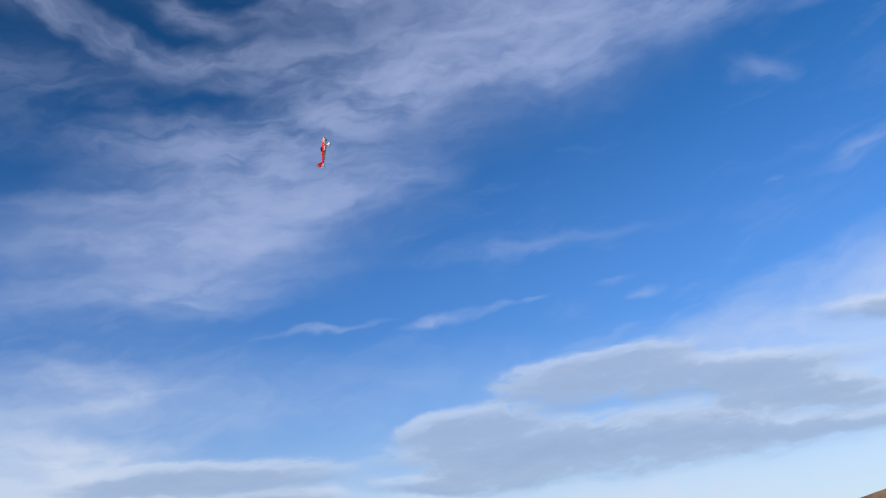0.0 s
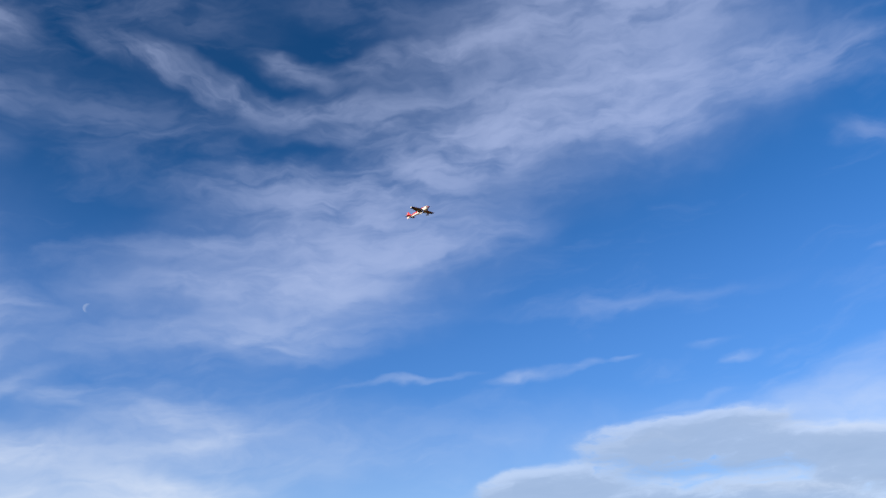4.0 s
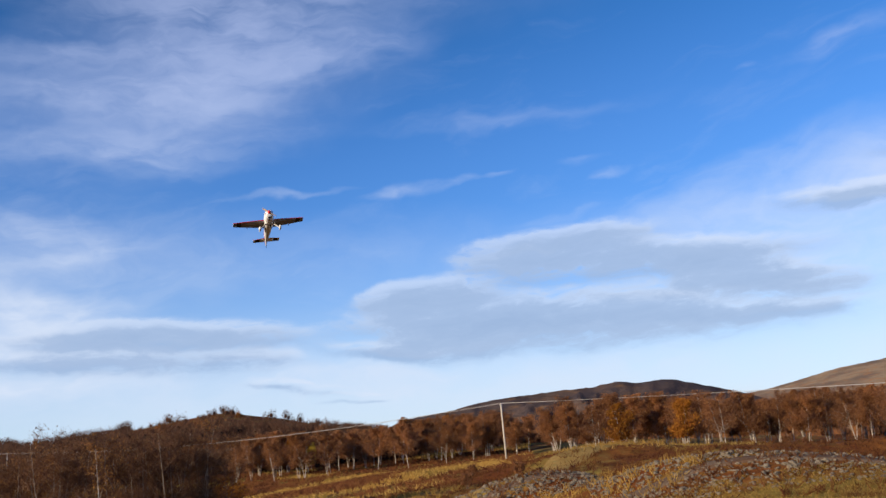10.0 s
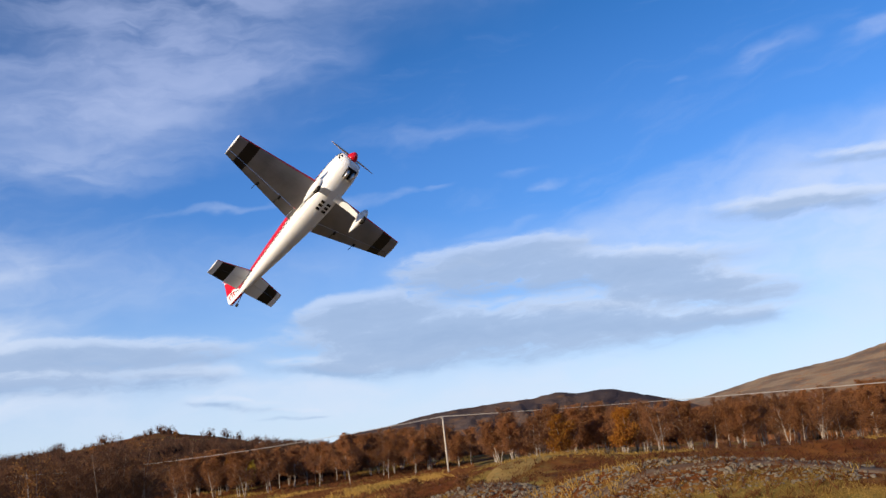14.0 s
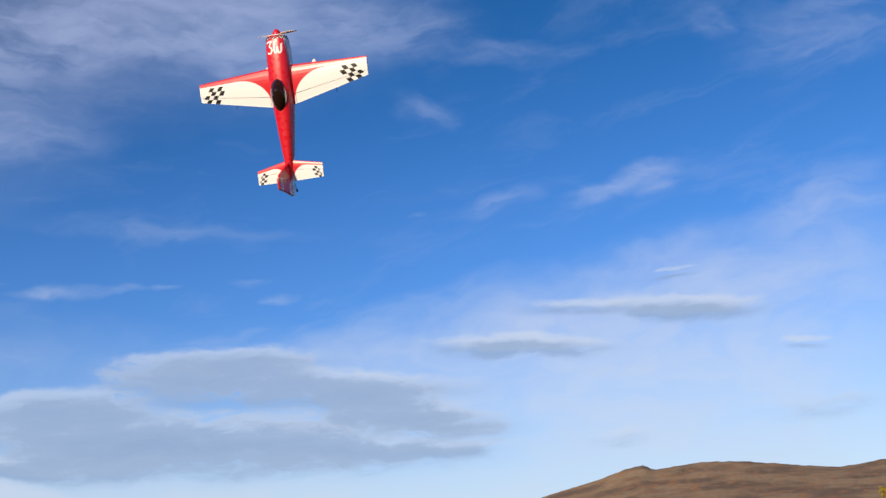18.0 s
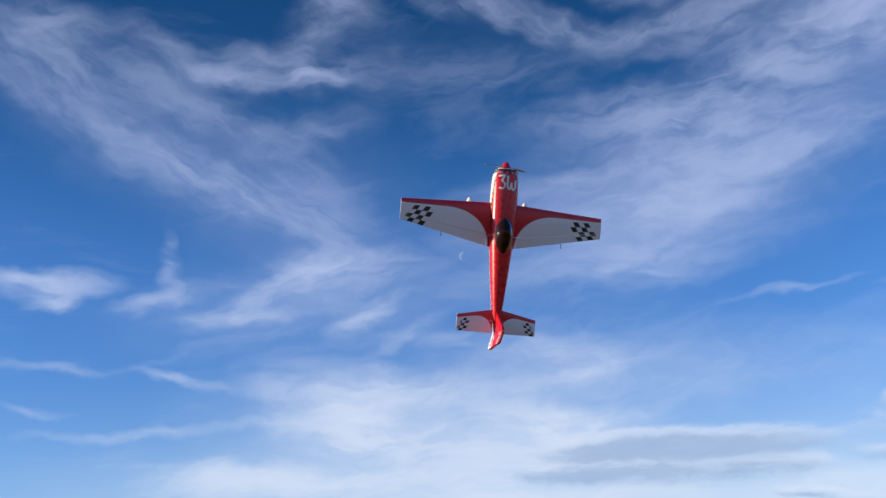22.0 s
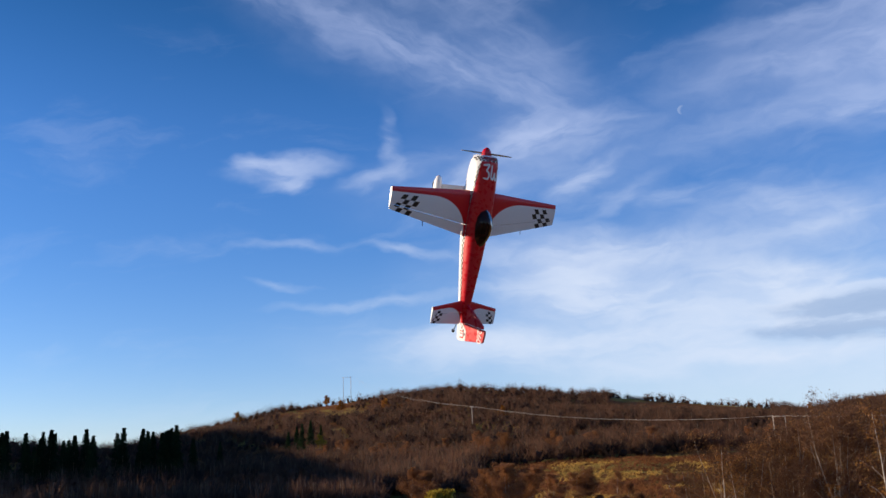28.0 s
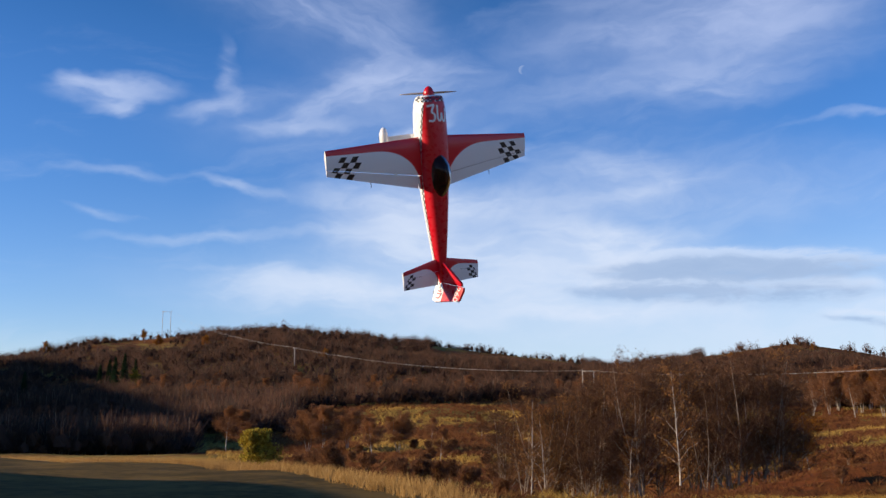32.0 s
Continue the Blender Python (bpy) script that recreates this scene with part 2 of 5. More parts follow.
    sky = k.add("ShaderNodeTexSky")
    sky.sky_type, sky.sun_disc = "NISHITA", False
    sky.sun_elevation, sky.sun_rotation = radians(SUN_EL), radians(SUN_AZ) % (2 * math.pi)
    sky.altitude, sky.air_density, sky.dust_density, sky.ozone_density = 200, 1.0, 0.05, 3.0
    tone = k.add("ShaderNodeHueSaturation")
    tone.inputs["Saturation"].default_value = SKY_SATURATION
    tone.inputs["Value"].default_value = 1.0
    k.link(sky.outputs[0], tone.inputs["Color"])
    blue = k.mix(1.0, tone.outputs[0], SKY_TINT, "MULTIPLY")
    deep = k.ramp(el, 17.0, 37.0, 1.25, k.ramp(az, -12.0, 26.0, 0.66, 1.0))
    deep = k.math("MULTIPLY", deep, k.ramp(az, -62.0, -30.0, 0.92, 1.0))
    blue = k.mix(1.0, blue, k.join(k.math("MULTIPLY", deep, k.ramp(el, 18.0, 36.0, 1.0, 0.62)), deep, k.math("MULTIPLY", deep, 1.04)), "MULTIPLY")
    colour = k.mix(haze, blue, HAZE_COLOUR)
    colour = k.mix(white, colour, k.mix(k.ramp(el, 9.0, 29.0), WHITE_COLOUR, HIGH_WHITE_COLOUR))
    colour = k.mix(rim, colour, WHITE_COLOUR)
    colour = k.mix(grey, colour, GREY_COLOUR)
    # the pale half moon by day
    ma, me = radians(-25.2), radians(20.8)
    moon_way = Vector((math.sin(ma) * math.cos(me), math.cos(ma) * math.cos(me), math.sin(me)))
    lit = Vector((math.sin(ma - 0.004) * math.cos(me + 0.001), math.cos(ma - 0.004) * math.cos(me + 0.001), math.sin(me + 0.001)))
    near = k.vmath("LENGTH", k.vmath("SUBTRACT", way, moon_way))
    off = k.vmath("LENGTH", k.vmath("SUBTRACT", way, lit + (lit - moon_way) * -2.2))
    disc = k.math("MULTIPLY", k.ramp(near, 0.0049, 0.0041), k.ramp(off, 0.0050, 0.0075))
    colour = k.mix(k.math("MULTIPLY", disc, 0.2), colour, WHITE_COLOUR)
    back = k.add("ShaderNodeBackground")
    k.put(back.inputs[1], SKY_STRENGTH)
    k.link(colour, back.inputs[0])
    k.link(back.outputs[0], k.add("ShaderNodeOutputWorld").inputs[0])


SKY_STRENGTH = 0.102
SKY_SATURATION = 1.24
SKY_TINT = (0.99, 0.94, 1.17)
HAZE_COLOUR = (5.1, 6.3, 7.7)
WHITE_COLOUR = (5.8, 6.5, 7.8)
HIGH_WHITE_COLOUR = (4.6, 5.35, 7.9)
GREY_COLOUR = (2.4, 3.5, 5.5)
make_sky()

a, e = radians(SUN_AZ), radians(SUN_EL)
sun_data = bpy.data.lights.new("sun", "SUN")
sun_data.energy, sun_data.angle, sun_data.color = 5.3, radians(0.6), (1.0, 0.80, 0.56)
sun = new("sun", sun_data)
sun.matrix_world = look((0, 0, 0), (-math.sin(a) * math.cos(e), -math.cos(a) * math.cos(e), -math.sin(e)))

# ---- materials ----
def material(name, rough=0.6, metal=0.0):
    m = bpy.data.materials.new(name)
    m.use_nodes = True
    k = Nodes(m.node_tree)
    b = m.node_tree.nodes["Principled BSDF"]
    b.inputs["Roughness"].default_value, b.inputs["Metallic"].default_value = rough, metal
    if rough > 0.65:
        b.inputs["Specular IOR Level"].default_value = 0.04
    return m, k, b


def bump(k, b, height, strength=0.4, distance=0.02):
    n = k.add("ShaderNodeBump")
    n.inputs["Strength"].default_value, n.inputs["Distance"].default_value = strength, distance
    k.link(height, n.inputs["Height"])
    k.link(n.outputs[0], b.inputs["Normal"])


def varied(name, one, two, scale, rough=0.7, metal=0.0, fine=8.0, relief=0.0, third=None):
    """Two or three colours mixed by a coarse and a fine noise."""
    m, k, b = material(name, rough, metal)
    at = k.add("ShaderNodeTexCoord").outputs["Object"]
    big, small = k.noise(at, scale, 4, 0.6), k.noise(at, scale * fine, 5, 0.65)
    c = k.mix(k.ramp(k.math("ADD", k.math("MULTIPLY", big, 0.65), k.math("MULTIPLY", small, 0.35)), 0.4, 0.62), one, two)
    if third:
        c = k.mix(k.ramp(k.noise(at, scale * 2.3, 3, 0.6), 0.55, 0.68), c, third)
    k.link(c, b.inputs["Base Color"])
    if relief:
        bump(k, b, small, 0.6, relief)
    return m


def leafy(name, one, two, three, size=0.25, glow=0.4):
    """Foliage: each leaf or twig its own shade, and each clump its own too."""
    m, k, b = material(name, 0.75)
    at = k.add("ShaderNodeTexCoord").outputs["Object"]
    own = k.add("ShaderNodeNewGeometry").outputs["Random Per Island"]
    tree = k.add("ShaderNodeObjectInfo").outputs["Random"]
    c = k.mix(k.ramp(k.noise(at, size, 2, 0.5), 0.42, 0.6), one, two)
    c = k.mix(k.math("MULTIPLY", k.math("GREATER_THAN", own, 0.72), 0.8), c, three)
    hsv = k.add("ShaderNodeHueSaturation")
    k.put(hsv.inputs["Value"], k.math("ADD", k.math("MULTIPLY", own, 0.28), k.math("ADD", k.math("MULTIPLY", tree, 0.4), 0.6)))
    k.link(c, hsv.inputs["Color"])
    k.link(hsv.outputs[0], b.inputs["Base Color"])
    through_light = k.add("ShaderNodeBsdfTranslucent")
    k.link(hsv.outputs[0], through_light.inputs[0])
    both = k.add("ShaderNodeMixShader")
    both.inputs[0].default_value = glow
    k.link(b.outputs[0], both.inputs[1])
    k.link(through_light.outputs[0], both.inputs[2])
    k.link(both.outputs[0], m.node_tree.nodes["Material Output"].inputs["Surface"])
    return m


def paint(name, colour, rough=0.3):
    """Film covering: even colour, light dirt, gloss."""
    m, k, b = material(name, rough)
    at = k.add("ShaderNodeTexCoord").outputs["Object"]
    dirt = k.ramp(k.noise(at, 7.0, 6, 0.65), 0.5, 0.9, 0.0, 0.08)
    k.link(k.mix(dirt, colour, tuple(v * 0.55 for v in colour)), b.inputs["Base Color"])
    k.link(k.ramp(k.noise(at, 18.0, 3), 0.3, 0.7, rough * 0.8, rough * 1.3), b.inputs["Roughness"])
    return m


RED, WHITE, BLACK = (0.58, 0.007, 0.020), (0.80, 0.81, 0.82), (0.012, 0.012, 0.014)
m_red, m_white, m_black = paint("red_film", RED), paint("white_film", WHITE), paint("black_film", BLACK)
m_tan = varied("beech_wood", (0.55, 0.38, 0.22), (0.62, 0.45, 0.28), 9, 0.35)
m_alu = varied("brushed_aluminium", (0.62, 0.62, 0.63), (0.5, 0.5, 0.51), 20, 0.35, 0.9)
m_rubber = varied("rubber", (0.02, 0.02, 0.02), (0.035, 0.033, 0.03), 20, 0.85)
m_dark = varied("dark_interior", (0.015, 0.015, 0.016), (0.03, 0.03, 0.03), 15, 0.7)


def livery(name, start, top, wide=0.053, deep=0.18):
    """Wing and tailplane film by span (u) and chord (v): red leading edge sweeping back at the root, white panel, black checks by
    the tip; below, silver grey with a black band."""
    m, k, b = material(name, 0.3)
    u, v, _ = k.split(k.add("ShaderNodeTexCoord").outputs["UV"])
    if top:
        a = k.math("DIVIDE", k.math("MAXIMUM", k.math("SUBTRACT", 0.55, u), 0.0), 0.55 - start)
        c = k.math("DIVIDE", k.math("SUBTRACT", 1.0, v), 0.80)
        inside = k.math("ADD", k.math("MULTIPLY", a, a), k.math("MULTIPLY", c, c))
        colour = k.mix(k.ramp(inside, 0.985, 1.015, smooth=False), WHITE, RED)
        along = k.math("SUBTRACT", u, k.math("MULTIPLY", k.math("SUBTRACT", v, 0.28), 0.17))
        column = k.math("DIVIDE", k.math("SUBTRACT", along, 0.655), wide)
        row = k.math("DIVIDE", k.math("SUBTRACT", v, 0.28), deep)
        odd = k.math("MODULO", k.math("ADD", k.math("FLOOR", column), k.math("FLOOR", row)), 2.0)
        field = k.math("MULTIPLY", k.math("GREATER_THAN", column, 0.0), k.math("LESS_THAN", column, 0.212 / wide))
        field = k.math("MULTIPLY", field, k.math("GREATER_THAN", row, 0.0))
        check = k.math("MULTIPLY", field, k.math("GREATER_THAN", odd, 0.5))
        colour = k.mix(check, colour, BLACK)
    else:
        at = k.add("ShaderNodeTexCoord").outputs["Object"]
        grey = k.mix(k.ramp(k.noise(at, 4.0, 5), 0.35, 0.7), (0.27, 0.25, 0.24), (0.20, 0.19, 0.185))
        inner, outer = (0.78, 0.90) if start > 0.11 else (0.52, 0.86)
        band = k.math("MULTIPLY", k.math("GREATER_THAN", u, inner), k.math("LESS_THAN", u, outer))
        colour = k.mix(band, grey if start > 0.11 else WHITE, BLACK)
        colour = k.mix(k.math("GREATER_THAN", u, 0.992), colour, WHITE)
        colour = k.mix(k.math("LESS_THAN", v, 0.03), colour, RED)
    k.link(colour, b.inputs["Base Color"])
    return m


m_wing_top, m_wing_low = livery("wing_film", 0.13, True), livery("wing_underside_film", 0.13, False)
m_tail_top, m_tail_low = livery("tail_film", 0.10, True, 0.085, 0.145), livery("tail_underside_film", 0.10, False)

m_trunk = varied("birch_bark", (0.50, 0.45, 0.39), (0.24, 0.19, 0.155), 1.2, 0.8, fine=6, third=(0.10, 0.08, 0.07))
m_dull_trunk = varied("grey_bark", (0.20, 0.145, 0.10), (0.12, 0.085, 0.06), 2.0, 0.85)
m_grey_trunk = varied("young_birch_bark", (0.36, 0.29, 0.23), (0.20, 0.15, 0.115), 2.0, 0.85, third=(0.09, 0.07, 0.055))
m_rust = leafy("rust_leaves", (0.28, 0.125, 0.06), (0.20, 0.10, 0.062), (0.36, 0.165, 0.06))
m_orange = leafy("orange_leaves", (0.34, 0.13, 0.025), (0.24, 0.09, 0.025), (0.40, 0.19, 0.03))
m_yellow = leafy("yellow_leaves", (0.42, 0.30, 0.04), (0.30, 0.24, 0.04), (0.48, 0.37, 0.06))
m_ochre = leafy("ochre_leaves", (0.33, 0.15, 0.05), (0.23, 0.105, 0.04), (0.42, 0.22, 0.065), glow=0.45)
m_bare = leafy("bare_twigs", (0.165, 0.085, 0.052), (0.12, 0.064, 0.044), (0.21, 0.11, 0.058), glow=0.4)
m_spruce = leafy("spruce_needles", (0.022, 0.04, 0.018), (0.03, 0.05, 0.02), (0.014, 0.026, 0.014))
m_wood = leafy("wood_brown", (0.098, 0.052, 0.037), (0.042, 0.029, 0.026), (0.118, 0.058, 0.034), 0.13, 0.35)
m_pole = varied("weathered_pole", (0.58, 0.53, 0.46), (0.44, 0.39, 0.33), 0.8, 0.8)
m_wire = varied("wire", (0.48, 0.46, 0.44), (0.4, 0.38, 0.36), 3, 0.5, 0.2)
m_rock = varied("grey_stone", (0.23, 0.195, 0.15), (0.12, 0.10, 0.08), 2.0, 0.9, relief=0.03, third=(0.16, 0.135, 0.10))
m_gravel = varied("gravel", (0.15, 0.11, 0.08), (0.11, 0.062, 0.038), 1.4, 0.95, relief=0.03, third=(0.16, 0.085, 0.05))
m_track = varied("grass_track", (0.33, 0.22, 0.075), (0.24, 0.155, 0.05), 0.9, 0.95, relief=0.03, third=(0.24, 0.19, 0.07))
m_mow = varied("dry_grass_field", (0.17, 0.105, 0.032), (0.07, 0.048, 0.016), 0.3, 0.95, relief=0.04)
m_grass = leafy("grass_blades", (0.37, 0.22, 0.055), (0.25, 0.165, 0.045), (0.46, 0.30, 0.09), 0.12)
m_heather = leafy("heather_sprigs", (0.115, 0.042, 0.022), (0.165, 0.066, 0.028), (0.20, 0.095, 0.034), 0.2)
m_edge_grass = leafy("bleached_grass", (0.30, 0.175, 0.06), (0.21, 0.12, 0.045), (0.36, 0.23, 0.09), 0.2)
m_shed = varied("grey_boards", (0.45, 0.45, 0.45), (0.33, 0.33, 0.34), 3, 0.8)


def make_ground_material():
    m, k, b = material("moorland", 0.95)
    at = k.add("ShaderNodeTexCoord").outputs["Object"]
    x, y, z = k.split(at)
    big = k.noise(k.mapping(at, scale=(2.4, 1, 1)), 0.035, 5, 0.6)
    mid = k.noise(at, 0.22, 5, 0.65)
    fine = k.noise(at, 2.2, 6, 0.7)
    near = k.ramp(k.vmath("LENGTH", k.join(x, y, 0.0)), 22.0, 29.0, 0.085, 0.0)
    heather = k.mix(k.ramp(mid, 0.4, 0.62), (0.15, 0.048, 0.016), (0.21, 0.082, 0.022))
    grass = k.mix(k.ramp(mid, 0.35, 0.6), (0.43, 0.28, 0.07), (0.27, 0.20, 0.05))
    moss = k.mix(k.ramp(fine, 0.4, 0.6), (0.19, 0.115, 0.028), (0.24, 0.15, 0.036))
    c = k.mix(k.ramp(k.math("ADD", k.math("MULTIPLY", big, 0.7), k.math("ADD", k.math("MULTIPLY", mid, 0.35), near)), 0.51, 0.60), heather, grass)
    c = k.mix(k.ramp(k.noise(at, 0.09, 4, 0.6), 0.56, 0.64), c, moss)
    c = k.mix(k.ramp(k.noise(at, 0.6, 4, 0.65), 0.52, 0.68, 0.0, 0.7), c, (0.06, 0.028, 0.01))
    c = k.mix(k.ramp(fine, 0.42, 0.8, 0.0, 0.6), c, (0.05, 0.028, 0.01))
    k.link(c, b.inputs["Base Color"])
    bump(k, b, k.math("ADD", fine, k.math("MULTIPLY", mid, 2.0)), 0.8, 0.12)
    return m


def make_mountain_material(name, one, two, three, scale):
    m, k, b = material(name, 0.95)
    at = k.add("ShaderNodeTexCoord").outputs["Object"]
    wide = k.mapping(at, scale=(1, 1, 0.35))
    big, mid, fine = k.noise(wide, scale, 5, 0.62), k.noise(wide, scale * 4, 5, 0.65), k.noise(at, scale * 22, 5, 0.7)
    c = k.mix(k.ramp(big, 0.4, 0.6), one, two)
    c = k.mix(k.ramp(mid, 0.5, 0.68), c, three)
    c = k.mix(k.ramp(fine, 0.45, 0.8, 0.0, 0.6), c, tuple(v * 0.5 for v in one))
    k.link(c, b.inputs["Base Color"])
    bump(k, b, k.math("ADD", k.math("MULTIPLY", mid, 3.0), fine), 0.6, 3.0)
    return m


m_ground = make_ground_material()
# bluish dark tones put part of the gully shade into the fell's colour
m_dark_mountain = make_mountain_material("dark_fell", (0.10, 0.070, 0.060), (0.058, 0.048, 0.054), (0.15, 0.092, 0.058), 0.006)
# tones lifted so that distance haze is part of the base colour
m_brown_mountain = make_mountain_material("brown_fell", (0.33, 0.24, 0.155), (0.18, 0.132, 0.10), (0.38, 0.20, 0.10), 0.0075)

# ---- the land ----
def mesh_object(name, verts, faces, mats, parent=None, smooth=True, uv=None, index=None):
    me = bpy.data.meshes.new(name)
    me.from_pydata([tuple(v) for v in verts], [], [tuple(f) for f in faces])
    for m in (mats if isinstance(mats, (list, tuple)) else [mats]):
        me.materials.append(m)
    if index is not None:
        me.polygons.foreach_set("material_index", index)
    if smooth:
        me.polygons.foreach_set("use_smooth", [True] * len(me.polygons))
    if uv is not None:
        layer = me.uv_layers.new(name="uv")
        loops = np.zeros(len(me.loops), dtype=np.int32)
        me.loops.foreach_get("vertex_index", loops)
        layer.data.foreach_set("uv", np.asarray(uv, dtype=np.float32)[loops].ravel())
    ob = new(name, me)
    ob.parent = parent
    return ob


def polar(az, r):
    return math.sin(radians(az)) * r, math.cos(radians(az)) * r


# heights of the ground over the eye's foot, by azimuth, on rings round the viewer
AZ = (-90, -60, -50, -40, -30, -20, -10, 0, 10, 20, 30, 40, 50, 65)
RINGS = {
    0: (0,) * 14,
    16: (0, 0, 0, 0, 0, -0.1, -0.1, 0, 0, 0, 0, 0, 0, 0),
    27: (0, 0, 0, 0, -0.2, -1.0, -0.6, -0.2, -0.1, 0, 0, 0, 0, 0),
    45: (0, 0, 0, -0.5, -2.2, -2.9, -1.4, -0.6, -0.1, 0.1, 0, -0.2, -0.3, -0.4),
    80: (-0.6, -1.0, -1.6, -2.6, -3.0, -3.2, -2.2, -0.9, -0.2, 0.1, -0.2, -0.8, -1.2, -1.5),
    150: (-2, -2.4, -2.8, -2.6, -0.9, -1.0, -0.5, 1.2, 2.3, 0.5, -1.0, -2.6, -3.8, -4.2),
    250: (4, 4, 4, 4.5, 7.0, 7, 7.5, 5, 4, 1, -1.5, -4, -5, -6),
    430: (30, 17, 28, 34, 26, 20, 27, 14, 5, 2, -1, -3, -5, -6),
    560: (36, 20, 44, 53.5, 42.5, 30.5, 41.5, 21.5, 6, 2, -1, -3, -5, -6),
    800: (38, 14, 28, 34, 30, 20, 20, 12, 6, 2, 0, 0, 0, 0),
    1500: (0,) * 14,
    4900: (-60,) * 14,
}
RING_R = sorted(RINGS)


def rough(x, y, size, seed=0.0):
    return noise.noise((x / size + seed, y / size - seed, seed))


def ground_z(x, y):
    r = math.hypot(x, y)
    az = max(-90.0, min(65.0, math.degrees(math.atan2(x, y))))
    k = 0
    while k < len(RING_R) - 2 and r > RING_R[k + 1]:
        k += 1
    a, b = RING_R[k], RING_R[k + 1]
    f = min(1.0, (r - a) / (b - a))
    f = f * f * (3 - 2 * f) * 0.5 + f * 0.5
    j = 0
    while j < len(AZ) - 2 and az > AZ[j + 1]:
        j += 1
    g = (az - AZ[j]) / (AZ[j + 1] - AZ[j])
    p, q = RINGS[a], RINGS[b]
    z = (p[j] * (1 - g) + p[j + 1] * g) * (1 - f) + (q[j] * (1 - g) + q[j + 1] * g) * f
    calm = min(1.0, max(0.0, (r - 8) / 40))
    z += calm * (0.28 * rough(x, y, 7, 3.1) + 0.5 * rough(x, y, 19, 7.7)) + min(1, max(0, (r - 90) / 200)) * (1.6 * rough(x, y, 45, 1.2) + 2.5 * rough(x, y, 110, 5))
    if 17 < r < 130 and az > -27:
        w = min(1.0, (r - 17) / 8, (130 - r) / 30, (az + 27) / 8)
        w *= 0.25 if 25 < r < 41 and 1 < az < 34 else 1.0
        z += w * (0.42 * math.tanh(3.2 * noise.noise((x / 15 + 3.0, y / 5.0, 2.2))) + 0.16 * noise.noise((x / 2.6, y / 1.9, 6.1)))
    for mx, my, rad, high in MOUNDS:
        d = ((x - mx) ** 2 + (y - my) ** 2) / rad ** 2
        if d < 6:
            z += high * math.exp(-d)
    return float(z)


def mound(az, r, rad, high):
    return (*polar(az, r), rad, high)


MOUNDS = [mound(6, 38, 3.4, 0.9), mound(9.5, 39, 3.2, 0.75), mound(13, 34, 3.0, 0.55), mound(17, 34, 3.0, 0.7), mound(21, 32, 3.4, 0.6),
          mound(25.5, 30, 3.2, 0.5), mound(-6, 36, 3.6, 0.75), mound(-3, 42, 3.2, 0.7), mound(0, 52, 5, 0.9), mound(6.5, 60, 9, 0.8),
          mound(14, 62, 9, 0.7), mound(22, 62, 12, 1.0), mound(-5.5, 30, 3.0, -0.8), mound(-1.5, 32, 2.6, -0.6), mound(2, 30, 2.2, -0.5), mound(3.2, 34.2, 1.9, -1.3),
          # rises out of view, added to cast shade over the near field
          mound(-84, 40, 10, 5.2), mound(-100, 37, 10, 5.0), mound(-124, 37, 12, 3.2), mound(-91, 59, 8, 9)]


def add_shade_ridge():
    """Adds an unseen ridge towards the low sun, to shade the wooded hill's foot."""
    crest = [(-249 - 0.559 * n, -168 + 0.829 * n) for n in (110, 165, 220, 275, 330, 375)]
    MOUNDS.extend([(x, y, 40, (70 - ground_z(x, y)) / 1.27) for x, y in crest])


add_shade_ridge()


def make_ground():
    """One sheet from the viewer's feet to the horizon, finer near by and ahead."""
    rs = [0.0]
    step = 0.5
    while rs[-1] < 4900:
        rs.append(rs[-1] + step)
        step = max(0.45, rs[-1] * 0.0165)
    rs = sorted(rs + [r for r in RING_R if r > 100])
    azs = list(np.arange(-72, 66, 0.6)) + list(range(66, 288, 6))
    verts, faces = [], []
    for r in rs:
        for az in azs:
            x, y = polar(az, r)
            verts.append((x, y, ground_z(x, y)))
    n = len(azs)
    for i in range(len(rs) - 1):
        for j in range(n):
            a, b = i * n + j, i * n + (j + 1) % n
            faces.append((a, a + n, b + n, b) if i else (a, a + n, b + n))
    ob = mesh_object("ground", verts, faces, m_ground)
    return tagged(ob, "rolling moorland of rust heather, dry yellow grass and moss", "ground", kind="structure")


